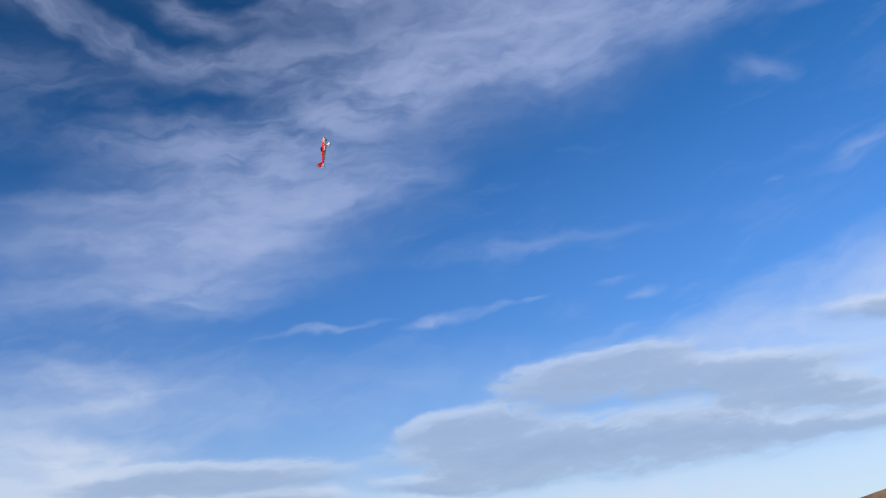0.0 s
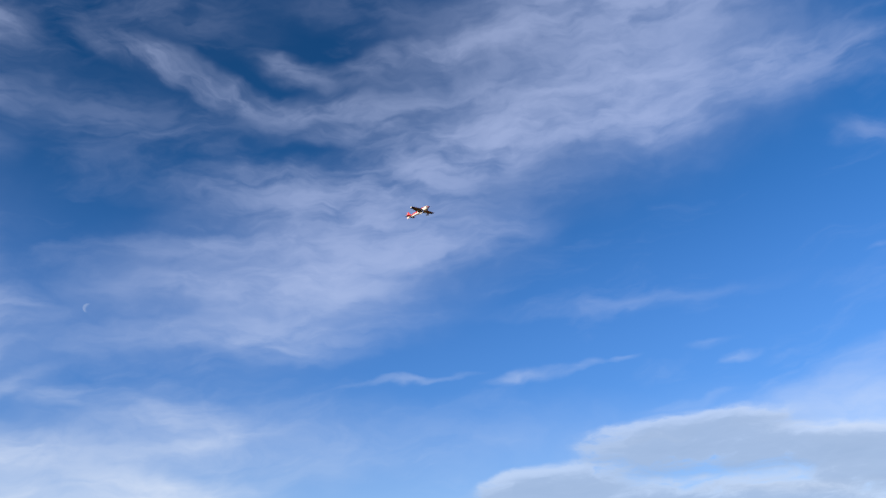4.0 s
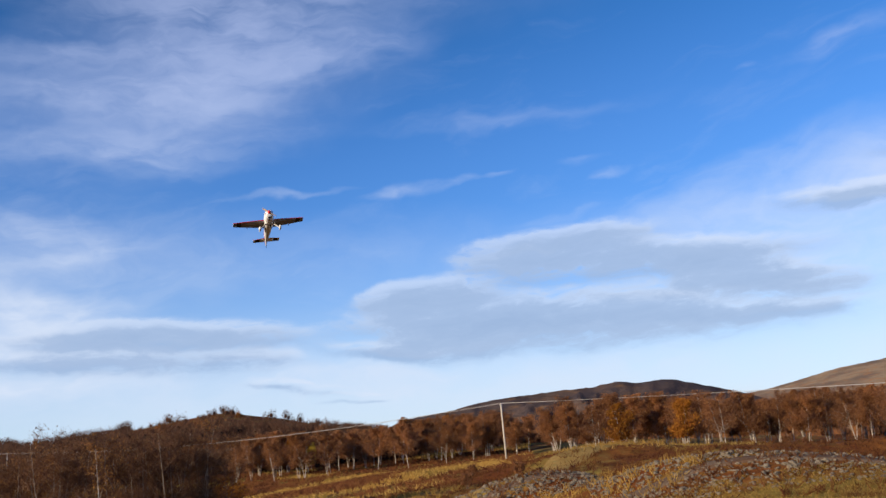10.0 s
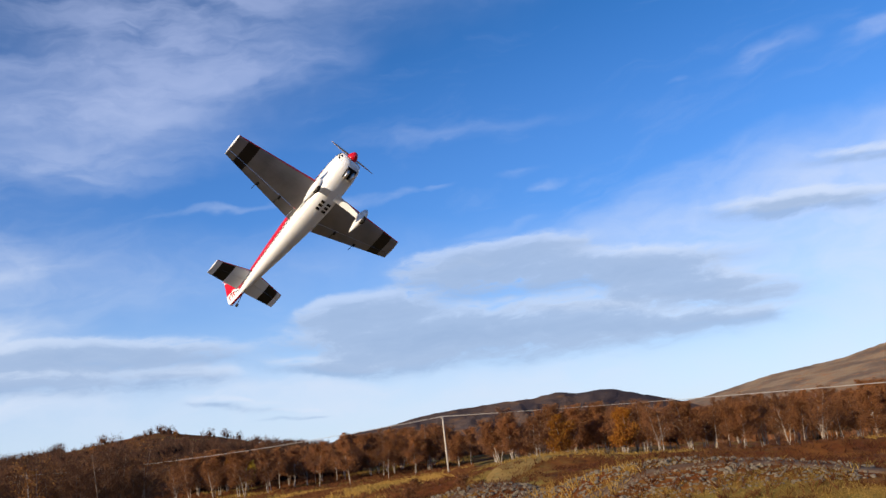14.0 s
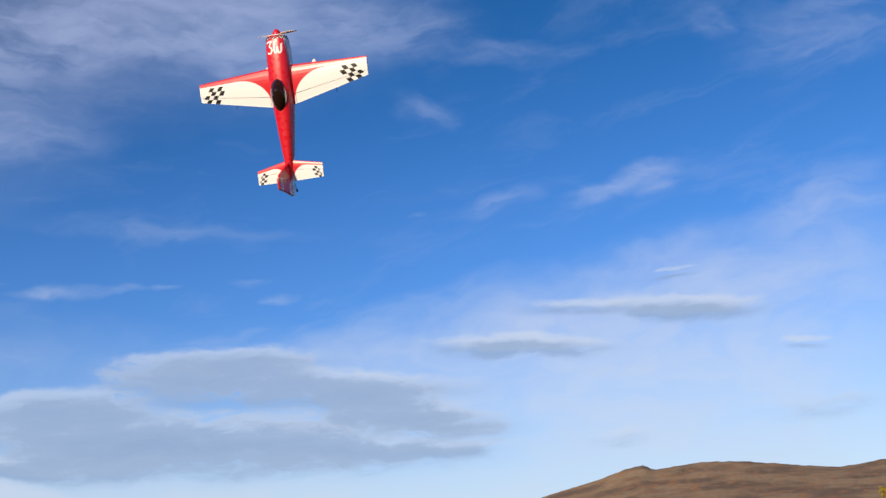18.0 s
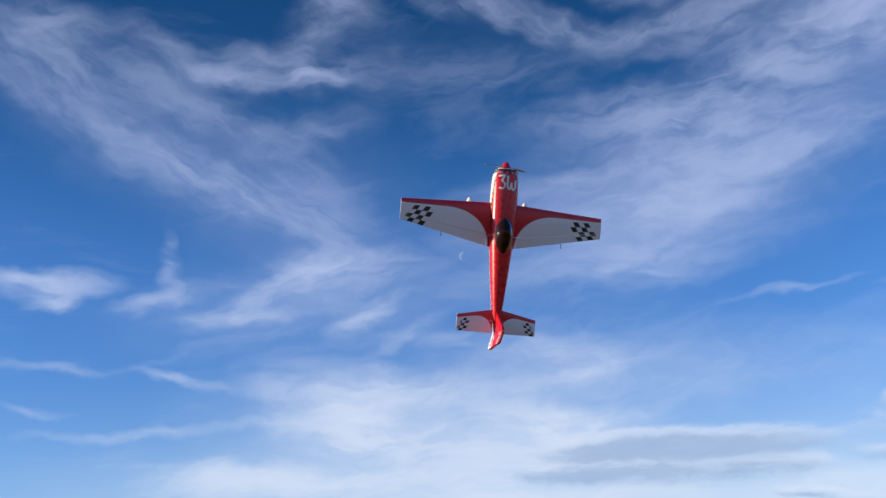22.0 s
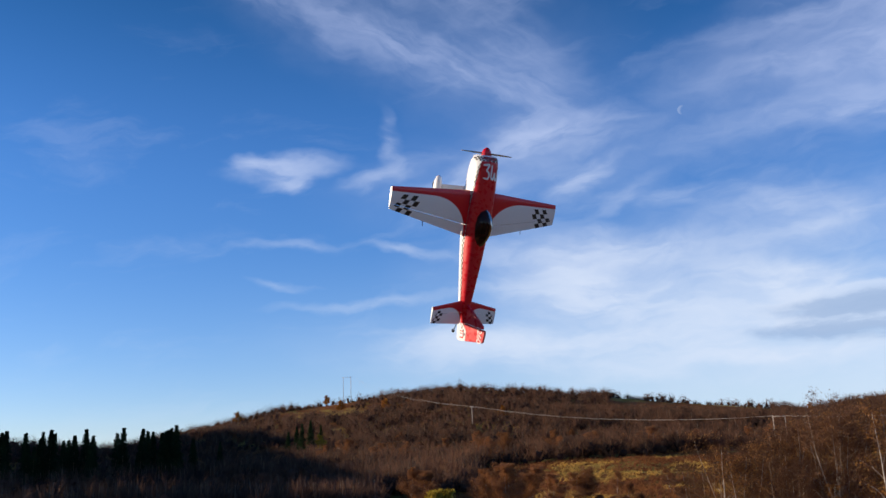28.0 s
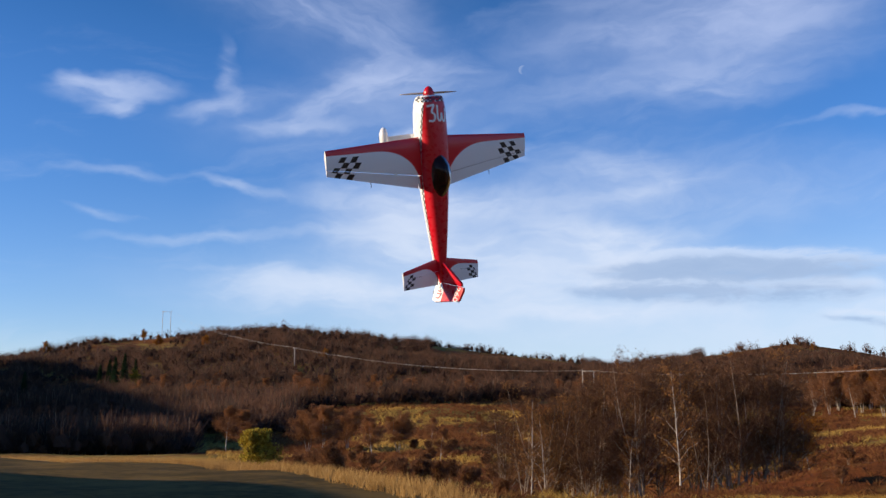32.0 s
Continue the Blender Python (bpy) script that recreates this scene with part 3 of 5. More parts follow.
def mountain(name, label, ridge, r_foot, r_crest, r_back, mat, seed, crag):
    """A fell: foot, crest and back, its crest line given as azimuth and elevation of a few summits and saddles."""
    ra, re = [p[0] for p in ridge], [p[1] for p in ridge]
    azs = np.arange(ra[0], ra[-1] + 0.01, 0.22)
    steps = 46
    verts, faces = [], []
    for az in azs:
        top = math.tan(radians(np.interp(az, ra, re))) * r_crest + EYE[2]
        soft = sum(math.tan(radians(np.interp(az + d, ra, re))) for d in (-4, -2, 0, 2, 4)) / 5 * r_crest + EYE[2]
        for s in range(steps + 1):
            t = s / steps
            r = r_foot + (r_crest - r_foot) * t / 0.72 if t < 0.72 else r_crest + (r_back - r_crest) * (t - 0.72) / 0.28
            u = min(1.0, t / 0.72)
            h = u ** 1.25 if t < 0.72 else 1 - ((t - 0.72) / 0.28) ** 1.5
            x, y = polar(az, r)
            gully = abs(rough(x, y, r_crest * 0.045, seed)) + 0.5 * abs(rough(x, y, r_crest * 0.018, seed + 4))
            crest = soft + (top - soft) * u ** 7
            z = -12 + (crest + 12) * h - crag * gully * math.sin(math.pi * min(1, u)) ** 0.8 * (1 if t < 0.72 else 0)
            z += 0.012 * top * rough(x, y, r_crest * 0.006, seed) * (0.4 + 0.6 * u)
            verts.append((x, y, z))
    n = steps + 1
    for i in range(len(azs) - 1):
        for j in range(steps):
            a = i * n + j
            faces.append((a, a + 1, a + n + 1, a + n))
    return tagged(mesh_object(name, verts, faces, mat), label, "mountain")


def make_mountains():
    mountain("mountain", "dark heather-covered fell with shaded gullies", [(-4, 0.4), (-1, 2.2), (0.7, 2.9), (2.8, 3.1), (4.5, 3.4), (6.6, 3.6), (10, 3.75), (12, 3.75), (13.4, 3.95),
             (14.6, 3.7), (16, 3.8), (16.6, 3.75), (18.4, 3.2), (20.6, 2.5), (23, 1.6), (27, 0)], 900, 1900, 2500, m_dark_mountain, 2.0, 120)
    mountain("mountain", "broad bare brown fell with a small rocky summit", [(14, 0), (17, 1.2), (20.6, 2.45), (22, 2.6), (25.7, 3.3), (29.5, 3.65), (33, 4.4), (35, 4.95), (35.8, 5.02),
             (36.4, 4.7), (39.1, 4.9), (41.4, 4.7), (46, 3.9), (47, 3.9), (48.7, 4.05), (51, 3.9), (56, 3.9), (62, 3.5), (70, 2)], 1500, 3000, 3900, m_brown_mountain, 9.0, 7)


make_ground()
make_mountains()

# ---- the model aeroplane: span 2.6 m; x to its right wing, y to its nose, z up ----
def part(name, bm, mat, parent, label="", smooth=True):
    me = bpy.data.meshes.new(name)
    bm.to_mesh(me)
    bm.free()
    for m in (mat if isinstance(mat, (list, tuple)) else [mat]):
        me.materials.append(m)
    if smooth:
        me.polygons.foreach_set("use_smooth", [True] * len(me.polygons))
    ob = new(name, me)
    ob.parent = parent
    return tagged(ob, label)


def loft(bm, rings, close_a=True, close_b=True):
    rows = [[bm.verts.new(p) for p in ring] for ring in rings]
    n = len(rows[0])
    for r0, r1 in zip(rows, rows[1:]):
        for j in range(n):
            bm.faces.new((r0[j], r0[(j + 1) % n], r1[(j + 1) % n], r1[j]))
    if close_a:
        bm.faces.new(rows[0][::-1])
    if close_b:
        bm.faces.new(rows[-1])
    bmesh.ops.recalc_face_normals(bm, faces=bm.faces)
    return rows


def tube(bm, points, radii, sides=8):
    rings = []
    for i, p in enumerate(points):
        a, b = Vector(points[max(0, i - 1)]), Vector(points[min(len(points) - 1, i + 1)])
        d = (b - a).normalized()
        s = d.cross(Vector((0, 0, 1)) if abs(d.z) < 0.9 else Vector((0, 1, 0))).normalized()
        t = d.cross(s)
        rings.append([Vector(p) + (s * math.cos(q) + t * math.sin(q)) * radii[i] for q in (2 * math.pi * j / sides for j in range(sides))])
    loft(bm, rings)


def box(bm, size, at, turn=(0, 0, 0)):
    m = pose(*at, *turn) @ Matrix.Diagonal((*size, 1))
    return bmesh.ops.create_cube(bm, size=1, matrix=m)["verts"]


def foil(c):
    """Half thickness of the wing section at the chord fraction c."""
    return 5 * 0.135 * (0.2969 * math.sqrt(c) - 0.126 * c - 0.3516 * c * c + 0.2843 * c ** 3 - 0.1036 * c ** 4)


def lifting(name, side, root, tip, span0, span1, c0, c1, mats, parent, z=0.0, label="", whole=1.3, thick=1.0):
    """A panel of a wing or tailplane between two chord fractions. root and tip: leading and trailing edge y; spans in metres."""
    ns, nc = 14, 12
    cs = [c0 + (c1 - c0) * (1 - math.cos(math.pi * i / nc)) / 2 for i in range(nc + 1)]
    verts, faces, uv, index = [], [], [], []
    for i in range(ns + 1):
        s = span0 + (span1 - span0) * i / ns
        f = s / whole
        le, te = root[0] + (tip[0] - root[0]) * f, root[1] + (tip[1] - root[1]) * f
        chord = le - te
        row = [(c, 1) for c in cs] + [(c, -1) for c in reversed(cs)]
        for c, up in row:
            h = max(foil(c) * chord * thick, 0.0022)
            if c == c0 and c0 > 0 or c == c1 and c1 < 1:
                h *= 0.92
            verts.append((side * s, le - c * chord, z + up * h))
            uv.append((f, c))
    n = 2 * (nc + 1)
    for i in range(ns):
        for j in range(n):
            a, b = i * n + j, i * n + (j + 1) % n
            q = (a, b, b + n, a + n)
            faces.append(q if side > 0 else q[::-1])
            index.append(0 if j <= nc else 1)
    for i in (0, ns):
        q = [i * n + j for j in range(n)]
        faces.append(q if (i == 0) == (side < 0) else q[::-1])
        index.append(2)
    return tagged(mesh_object(name, verts, faces, mats, parent, uv=uv, index=index, smooth=False), label)


STATIONS = [  # y, half width, top, waist, bottom
    (0.90, 0.105, 0.085, -0.01, -0.10), (0.885, 0.135, 0.11, -0.01, -0.135), (0.82, 0.155, 0.128, -0.01, -0.17), (0.70, 0.165, 0.14, -0.01, -0.19),
    (0.50, 0.168, 0.15, -0.01, -0.20), (0.25, 0.165, 0.155, -0.01, -0.20), (0.0, 0.152, 0.15, -0.005, -0.185), (-0.25, 0.13, 0.14, 0.0, -0.16),
    (-0.55, 0.102, 0.122, 0.01, -0.125), (-0.85, 0.07, 0.10, 0.02, -0.085), (-1.05, 0.045, 0.085, 0.02, -0.06), (-1.17, 0.022, 0.07, 0.02, -0.045)]


def body_at(y):
    ys = [s[0] for s in STATIONS][::-1]
    return [float(np.interp(y, ys, [s[i] for s in STATIONS][::-1])) for i in (1, 2, 3, 4)]


def seam(y):
    """Angle of the line between red and white on the fuselage side."""
    return float(np.interp(y, (-1.2, -0.3, 0.2, 0.5, 0.9), (-2, -2, 4, 20, 42)))


def shell(ys, a0, a1, closed_front, grow=0.0):
    """A strip of the fuselage skin between two angles round its section (90: top, -90: keel)."""
    bm = bmesh.new()
    rows = []
    for y in ys:
        w, top, waist, low = body_at(y)
        ring = []
        for i in range(15):
            lo, hi = (a0, a1) if a0 is not None else (seam(y), 180 - seam(y)) if a1 else (180 - seam(y), 360 + seam(y))
            a = radians(lo + (hi - lo) * i / 14)
            c, s = math.cos(a), math.sin(a)
            p = 0.72
            px = math.copysign(abs(c) ** p, c) * (w + grow)
            pz = waist + (math.copysign(abs(s) ** p, s) * ((top - waist) if s > 0 else (waist - low))) * (1 + grow)
            ring.append(bm.verts.new((px, y, pz)))
        rows.append(ring)
    for r0, r1 in zip(rows, rows[1:]):
        for p, q, s, t in zip(r0, r0[1:], r1[1:], r1):
            bm.faces.new((p, t, s, q))
    if closed_front:
        bm.faces.new(rows[0])
    return bm


def digits(text, size, mat, parent, m, name="numerals"):
    """Lettering as a thin mesh in the built-in font."""
    curve = bpy.data.curves.new("text", "FONT")
    curve.body, curve.size, curve.extrude, curve.align_x, curve.align_y = text, size, 0.0012, "CENTER", "CENTER"
    temp = bpy.data.objects.new("text", curve)
    me = bpy.data.meshes.new_from_object(temp)
    bpy.data.objects.remove(temp)
    me.materials.clear()
    me.materials.append(mat)
    ob = new(name, me)
    ob.parent, ob.matrix_basis = parent, m
    return ob


def make_plane():
    plane = tagged(new("model_aeroplane"), "red and white radio-controlled aerobatic model aeroplane in flight", "model aeroplane")
    ys = [0.90, 0.885, 0.85, 0.82, 0.76, 0.70, 0.6, 0.5, 0.375, 0.25, 0.125, 0.0, -0.125, -0.25, -0.4, -0.55, -0.7, -0.85, -0.95, -1.05, -1.17]
    body = part("fuselage", shell(ys, None, True, False), m_red, plane, "glossy red upper fuselage skin")
    part("belly", shell(ys, None, False, False), m_white, body, "white lower fuselage skin")
    bm = bmesh.new()   # nose plate behind the spinner
    w, top, waist, low = body_at(0.9)
    loft(bm, [[(math.copysign(abs(math.cos(a)) ** 0.72, math.cos(a)) * w, y, waist + math.copysign(abs(math.sin(a)) ** 0.72, math.sin(a)) * ((top - waist) if math.sin(a) > 0 else (waist - low)))
               for a in (2 * math.pi * i / 28 for i in range(28))] for y in (0.899, 0.87)])
    part("nose_plate", bm, m_white, body)
    part("cowl_ring", shell([0.902, 0.887, 0.85, 0.83], -20, 200, False, 0.003), m_white, body, "white cowl ring with black checks")
    # black checks on the cowl ring and along both sides
    bm = bmesh.new()
    for row, (y0, y1) in enumerate(((0.885, 0.867), (0.867, 0.849), (0.849, 0.832))):
        for i in range(18):
            if (i + row) % 2:
                continue
            quad = []
            for y, j in ((y0, i), (y0, i + 1), (y1, i + 1), (y1, i)):
                w, top, waist, low = body_at(y)
                a = radians(-10 + 200 * j / 18)
                c, s = math.cos(a), math.sin(a)
                quad.append(bm.verts.new((math.copysign(abs(c) ** 0.72, c) * (w + 0.005), y, waist + math.copysign(abs(s) ** 0.72, s) * (top - waist) * 1.03)))
            bm.faces.new(quad[::-1])
    part("cowl_check", bm, m_black, body, smooth=False)
    for side in (-1, 1):
        bm = bmesh.new()
        for row in range(2):
            for i in range(64):
                if (i + row) % 2:
                    continue
                quad = []
                for dy, dz in ((0, 0), (1, 0), (1, 1), (0, 1)):
                    y = 0.80 - (i + dy) * 0.0305
                    w, top, waist, low = body_at(y)
                    a = radians(seam(y) - (row + dz) * 5)
                    quad.append(bm.verts.new((side * (math.cos(a) ** 0.72 * w + 0.003), y, waist + math.copysign(abs(math.sin(a)) ** 0.72, a) * (top - waist) + 0.001)))
                bm.faces.new(quad if side > 0 else quad[::-1])
        part("check_stripe", bm, m_black, body, "black and white check stripe", smooth=False)
    bm = bmesh.new()
    loft(bm, [[(math.cos(a) * r, y, math.sin(a) * r - 0.005) for a in (2 * math.pi * i / 20 for i in range(20))]
              for y, r in ((0.9, 0.062), (0.925, 0.060), (0.95, 0.053), (0.975, 0.04), (0.993, 0.022), (1.0, 0.006))])
    part("spinner", bm, m_red, plane, "pointed red spinner")
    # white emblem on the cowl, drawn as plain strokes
    bm = bmesh.new()

    def stroke(x0, y0, x1, y1, wide):
        d = Vector((x1 - x0, y1 - y0, 0)).normalized()
        n = Vector((-d.y, d.x, 0)) * wide / 2
        steps = 6
        rows = []
        for i in range(steps + 1):
            p = Vector((x0, y0, 0)).lerp(Vector((x1, y1, 0)), i / steps)
            pair = []
            for q in (p + n, p - n):
                w, top, waist, low = body_at(q.y)
                c = min(0.999, abs(q.x) / w) ** (1 / 0.72)
                z = waist + (1 - c * c) ** 0.36 * (top - waist) + 0.004
                pair.append(bm.verts.new((q.x, q.y, z)))
            rows.append(pair)
        for a, b in zip(rows, rows[1:]):
            f = bm.faces.new((a[0], a[1], b[1], b[0]))
            f.normal_update()
            if f.normal.z < 0:
                f.normal_flip()

    for pts, wide in ((((-0.112, 0.785), (-0.032, 0.80), (-0.072, 0.722), (-0.036, 0.70), (-0.03, 0.655), (-0.055, 0.622), (-0.105, 0.632)), 0.023),
                      (((0.006, 0.795), (0.0, 0.66), (0.018, 0.618), (0.042, 0.64), (0.052, 0.71), (0.06, 0.635), (0.082, 0.612), (0.104, 0.65), (0.108, 0.755)), 0.024)):
        for (x0, y0), (x1, y1) in zip(pts, pts[1:]):
            stroke(x0, y0, x1, y1, wide)
    part("emblem", bm, m_white, body, "white painted emblem", smooth=False)
    # canopy
    bm = bmesh.new()
    rings = []
    for y, w, h in ((0.255, 0.02, 0.005), (0.22, 0.075, 0.035), (0.15, 0.105, 0.085), (0.06, 0.115, 0.115), (-0.03, 0.108, 0.105), (-0.11, 0.09, 0.07), (-0.18, 0.05, 0.025), (-0.2, 0.015, 0.004)):
        t = body_at(y)[1] - 0.02
        rings.append([(math.cos(a) * w, y, t + math.sin(a) * (h + 0.02)) for a in (math.pi * i / 14 for i in range(15))])
    rows = [[bm.verts.new(p) for p in r] for r in rings]
    for r0, r1 in zip(rows, rows[1:]):
        for p, q, s, t in zip(r0, r0[1:], r1[1:], r1):
            bm.faces.new((p, t, s, q))
    part("canopy", bm, m_canopy, plane, "smoked tinted canopy")
    bm = bmesh.new()
    box(bm, (0.09, 0.16, 0.03), (0, 0.03, 0.155))
    box(bm, (0.10, 0.03, 0.07), (0, -0.10, 0.165), (-15, 0, 0))
    bmesh.ops.bevel(bm, geom=list(bm.edges), offset=0.006, segments=1, affect="EDGES")
    part("cockpit", bm, m_dark, plane, "dark cockpit seat")
    # wings with ailerons, tailplanes with elevators
    for side in (-1, 1):
        wing = lifting("wing", side, (0.47, -0.14), (0.40, 0.136), 0.12, 1.3, 0.0, 0.74, (m_wing_top, m_wing_low, m_white), plane, -0.02, "wing with red leading edge, white panel and black checks")
        lifting("aileron", side, (0.47, -0.14), (0.40, 0.136), 0.20, 1.298, 0.752, 1.0, (m_wing_top, m_wing_low, m_white), wing, -0.02)
        lifting("wing_fillet", side, (0.47, -0.14), (0.40, 0.136), 0.12, 0.192, 0.752, 1.0, (m_wing_top, m_wing_low, m_white), wing, -0.02)
        tail = lifting("tailplane", side, (-0.884, -1.19), (-0.985, -1.185), 0.02, 0.5, 0.0, 0.46, (m_tail_top, m_tail_low, m_white), plane, 0.03, "tailplane with red leading edge and black checks", 0.5, 0.8)
        lifting("elevator", side, (-0.884, -1.19), (-0.985, -1.185), 0.05, 0.499, 0.475, 1.0, (m_tail_top, m_tail_low, m_white), tail, 0.03, "", 0.5, 0.8)
        for x in (0.45, 0.78):
            bm = bmesh.new()
            box(bm, (0.02, 0.045, 0.02), (side * x, 0.06, -0.062))
            tube(bm, [(side * x + 0.016, 0.06, -0.07), (side * x + 0.016, -0.03, -0.055)], [0.004, 0.004], 6)
            part("servo_horn", bm, m_dark, wing)
    # fin and rudder
    fin_pts = [(-0.93, 0.09), (-1.13, 0.43), (-1.165, 0.43), (-1.165, 0.07)]
    rudder_pts = [(-1.172, 0.07), (-1.172, 0.47), (-1.205, 0.48), (-1.325, 0.455), (-1.40, 0.02), (-1.385, -0.035), (-1.172, -0.055)]

    def slab(points, half):
        bm = bmesh.new()
        loft(bm, [[(x, y, z) for y, z in points] for x in (-half, half)])
        bmesh.ops.bevel(bm, geom=list(bm.edges), offset=0.004, segments=1, affect="EDGES")
        return bm

    fin = part("fin", slab(fin_pts, 0.016), m_red, plane, "red fin", smooth=False)
    rudder = part("rudder", slab(rudder_pts, 0.014), m_red, plane, "red rudder with a white foot", smooth=False)
    foot = [(-1.174, 0.05), (-1.25, 0.13), (-1.381, 0.13), (-1.398, 0.02), (-1.384, -0.033), (-1.174, -0.052)]
    bm = bmesh.new()
    loft(bm, [[(x, y, z) for y, z in foot] for x in (-0.0165, 0.0165)])
    part("rudder_foot", bm, m_white, rudder, "white rudder foot", smooth=False)
    for side in (-1, 1):
        turn = Matrix(((0, 0, side, side * 0.0168), (side, 0, 0, -1.262), (0, 1, 0, 0.385), (0, 0, 0, 1)))
        digits("260", 0.115, m_white, rudder, turn)
        bm = bmesh.new()
        for y in (-1.27, -1.30):
            box(bm, (0.003, 0.014, 0.075), (side * 0.0175, y, 0.06))
        box(bm, (0.003, 0.03, 0.014), (side * 0.0175, -1.335, 0.085))
        box(bm, (0.003, 0.014, 0.06), (side * 0.0175, -1.35, 0.05))
        part("rudder_mark", bm, m_red, rudder, "red marks", smooth=False)
        bm = bmesh.new()
        for row in range(2):
            for i in range(7):
                if (i + row) % 2 == 0:
                    box(bm, (0.003, 0.02, 0.016), (side * 0.0172, -1.19 - i * 0.021, 0.02 + row * 0.016 + i * 0.014))
        part("rudder_check", bm, m_black, rudder, smooth=False)
    # landing gear: one bent aluminium leg and a spatted wheel a side
    for side in (-1, 1):
        bm = bmesh.new()
        rows = [[(side * x + dx * 0, 0.45 + dy * wd, z + dz * 0.005) for dy, dz in ((-1, -1), (1, -1), (1, 1), (-1, 1))]
                for x, z, wd, dx in ((0.05, -0.195, 0.045, 0), (0.14, -0.21, 0.042, 0), (0.24, -0.30, 0.033, 0), (0.335, -0.405, 0.024, 0))]
        loft(bm, rows)
        leg = part("gear_leg", bm, m_white, plane, "white landing-gear leg", smooth=False)
        bm = bmesh.new()
        tube(bm, [(side * 0.32, 0.45, -0.41), (side * 0.40, 0.45, -0.41)], [0.008, 0.008], 8)
        part("axle", bm, m_alu, leg)
        bm = bmesh.new()
        rings = []
        for y, w, h in ((0.58, 0.008, 0.01), (0.56, 0.028, 0.035), (0.51, 0.044, 0.056), (0.44, 0.046, 0.06), (0.36, 0.034, 0.045), (0.28, 0.016, 0.022), (0.24, 0.004, 0.006)):
            rings.append([(side * 0.37 + math.cos(a) * w, y, -0.40 + math.sin(a) * h) for a in (2 * math.pi * i / 14 for i in range(14))])
        loft(bm, rings)
        part("wheel_spat", bm, m_white, leg, "white wheel spat")
        bm = bmesh.new()
        rings = []
        for x, r in ((-0.018, 0.045), (-0.014, 0.056), (0.014, 0.056), (0.018, 0.045)):
            rings.append([(side * 0.37 + x, 0.46 + math.cos(a) * r, -0.432 + math.sin(a) * r) for a in (2 * math.pi * i / 18 for i in range(18))])
        loft(bm, rings)
        part("wheel", bm, m_rubber, leg, "black rubber wheel")
    # underside: engine opening, silencers, cooling slots, tail wheel
    # solid near-black box stands for the shaded inside of the engine opening
    bm = bmesh.new()
    box(bm, (0.13, 0.14, 0.03), (0, 0.77, -0.172), (6, 0, 0))
    part("engine_opening", bm, m_dark, plane, "dark box for the shade in the engine opening under the cowl", smooth=False)
    for x in (-0.04, 0.04):
        bm = bmesh.new()
        tube(bm, [(x, 0.80, -0.17), (x, 0.76, -0.205), (x, 0.70, -0.212)], [0.02, 0.022, 0.02], 10)
        part("exhaust_stub", bm, m_alu, plane, "metal exhaust stub")
    # near-black bars put the shade inside the cooling slots into colour
    for x in (-0.045, 0.045):
        bm = bmesh.new()
        for i in range(3):
            box(bm, (0.05, 0.03, 0.008), (x, 0.33 - i * 0.05, -0.2))
        part("cooling_slot", bm, m_dark, plane, smooth=False)
    bm = bmesh.new()
    tube(bm, [(0, -1.10, -0.05), (0, -1.22, -0.085), (0, -1.30, -0.12)], [0.006, 0.005, 0.005], 6)
    strut = part("tail_strut", bm, m_dark, plane)
    bm = bmesh.new()
    loft(bm, [[(x, -1.31 + math.cos(a) * r, -0.13 + math.sin(a) * r) for a in (2 * math.pi * i / 12 for i in range(12))] for x, r in ((-0.008, 0.018), (-0.006, 0.024), (0.006, 0.024), (0.008, 0.018))])
    part("tail_wheel", bm, m_rubber, strut)
    # propeller: two twisted blades
    bm = bmesh.new()
    for s in (-1, 1):
        rings = []
        for r, chord, twist, thick in ((0.045, 0.014, 40, 0.006), (0.09, 0.020, 32, 0.006), (0.17, 0.026, 22, 0.005), (0.25, 0.022, 16, 0.004), (0.30, 0.014, 12, 0.003), (0.315, 0.005, 10, 0.002)):
            c, t = math.cos(radians(twist)), math.sin(radians(twist))
            ring = []
            for q in range(8):
                a = 2 * math.pi * q / 8
                u, v = math.cos(a) * chord, math.sin(a) * thick
                ring.append((s * r, u * t + v * c, s * (u * c - v * t)))
            rings.append(ring)
        loft(bm, rings)
    prop = part("propeller", bm, m_tan, plane, "pale wooden two-blade propeller")
    prop.location = (0, 0.925, -0.005)
    return plane, prop, rudder


def make_canopy_material():
    m, k, b = material("smoked_canopy", 0.06)
    b.inputs["Base Color"].default_value = (0.03, 0.012, 0.01, 1)
    b.inputs["Transmission Weight"].default_value = 0.35
    b.inputs["IOR"].default_value = 1.25
    return m


m_canopy = make_canopy_material()
aeroplane, propeller, rudder = make_plane()


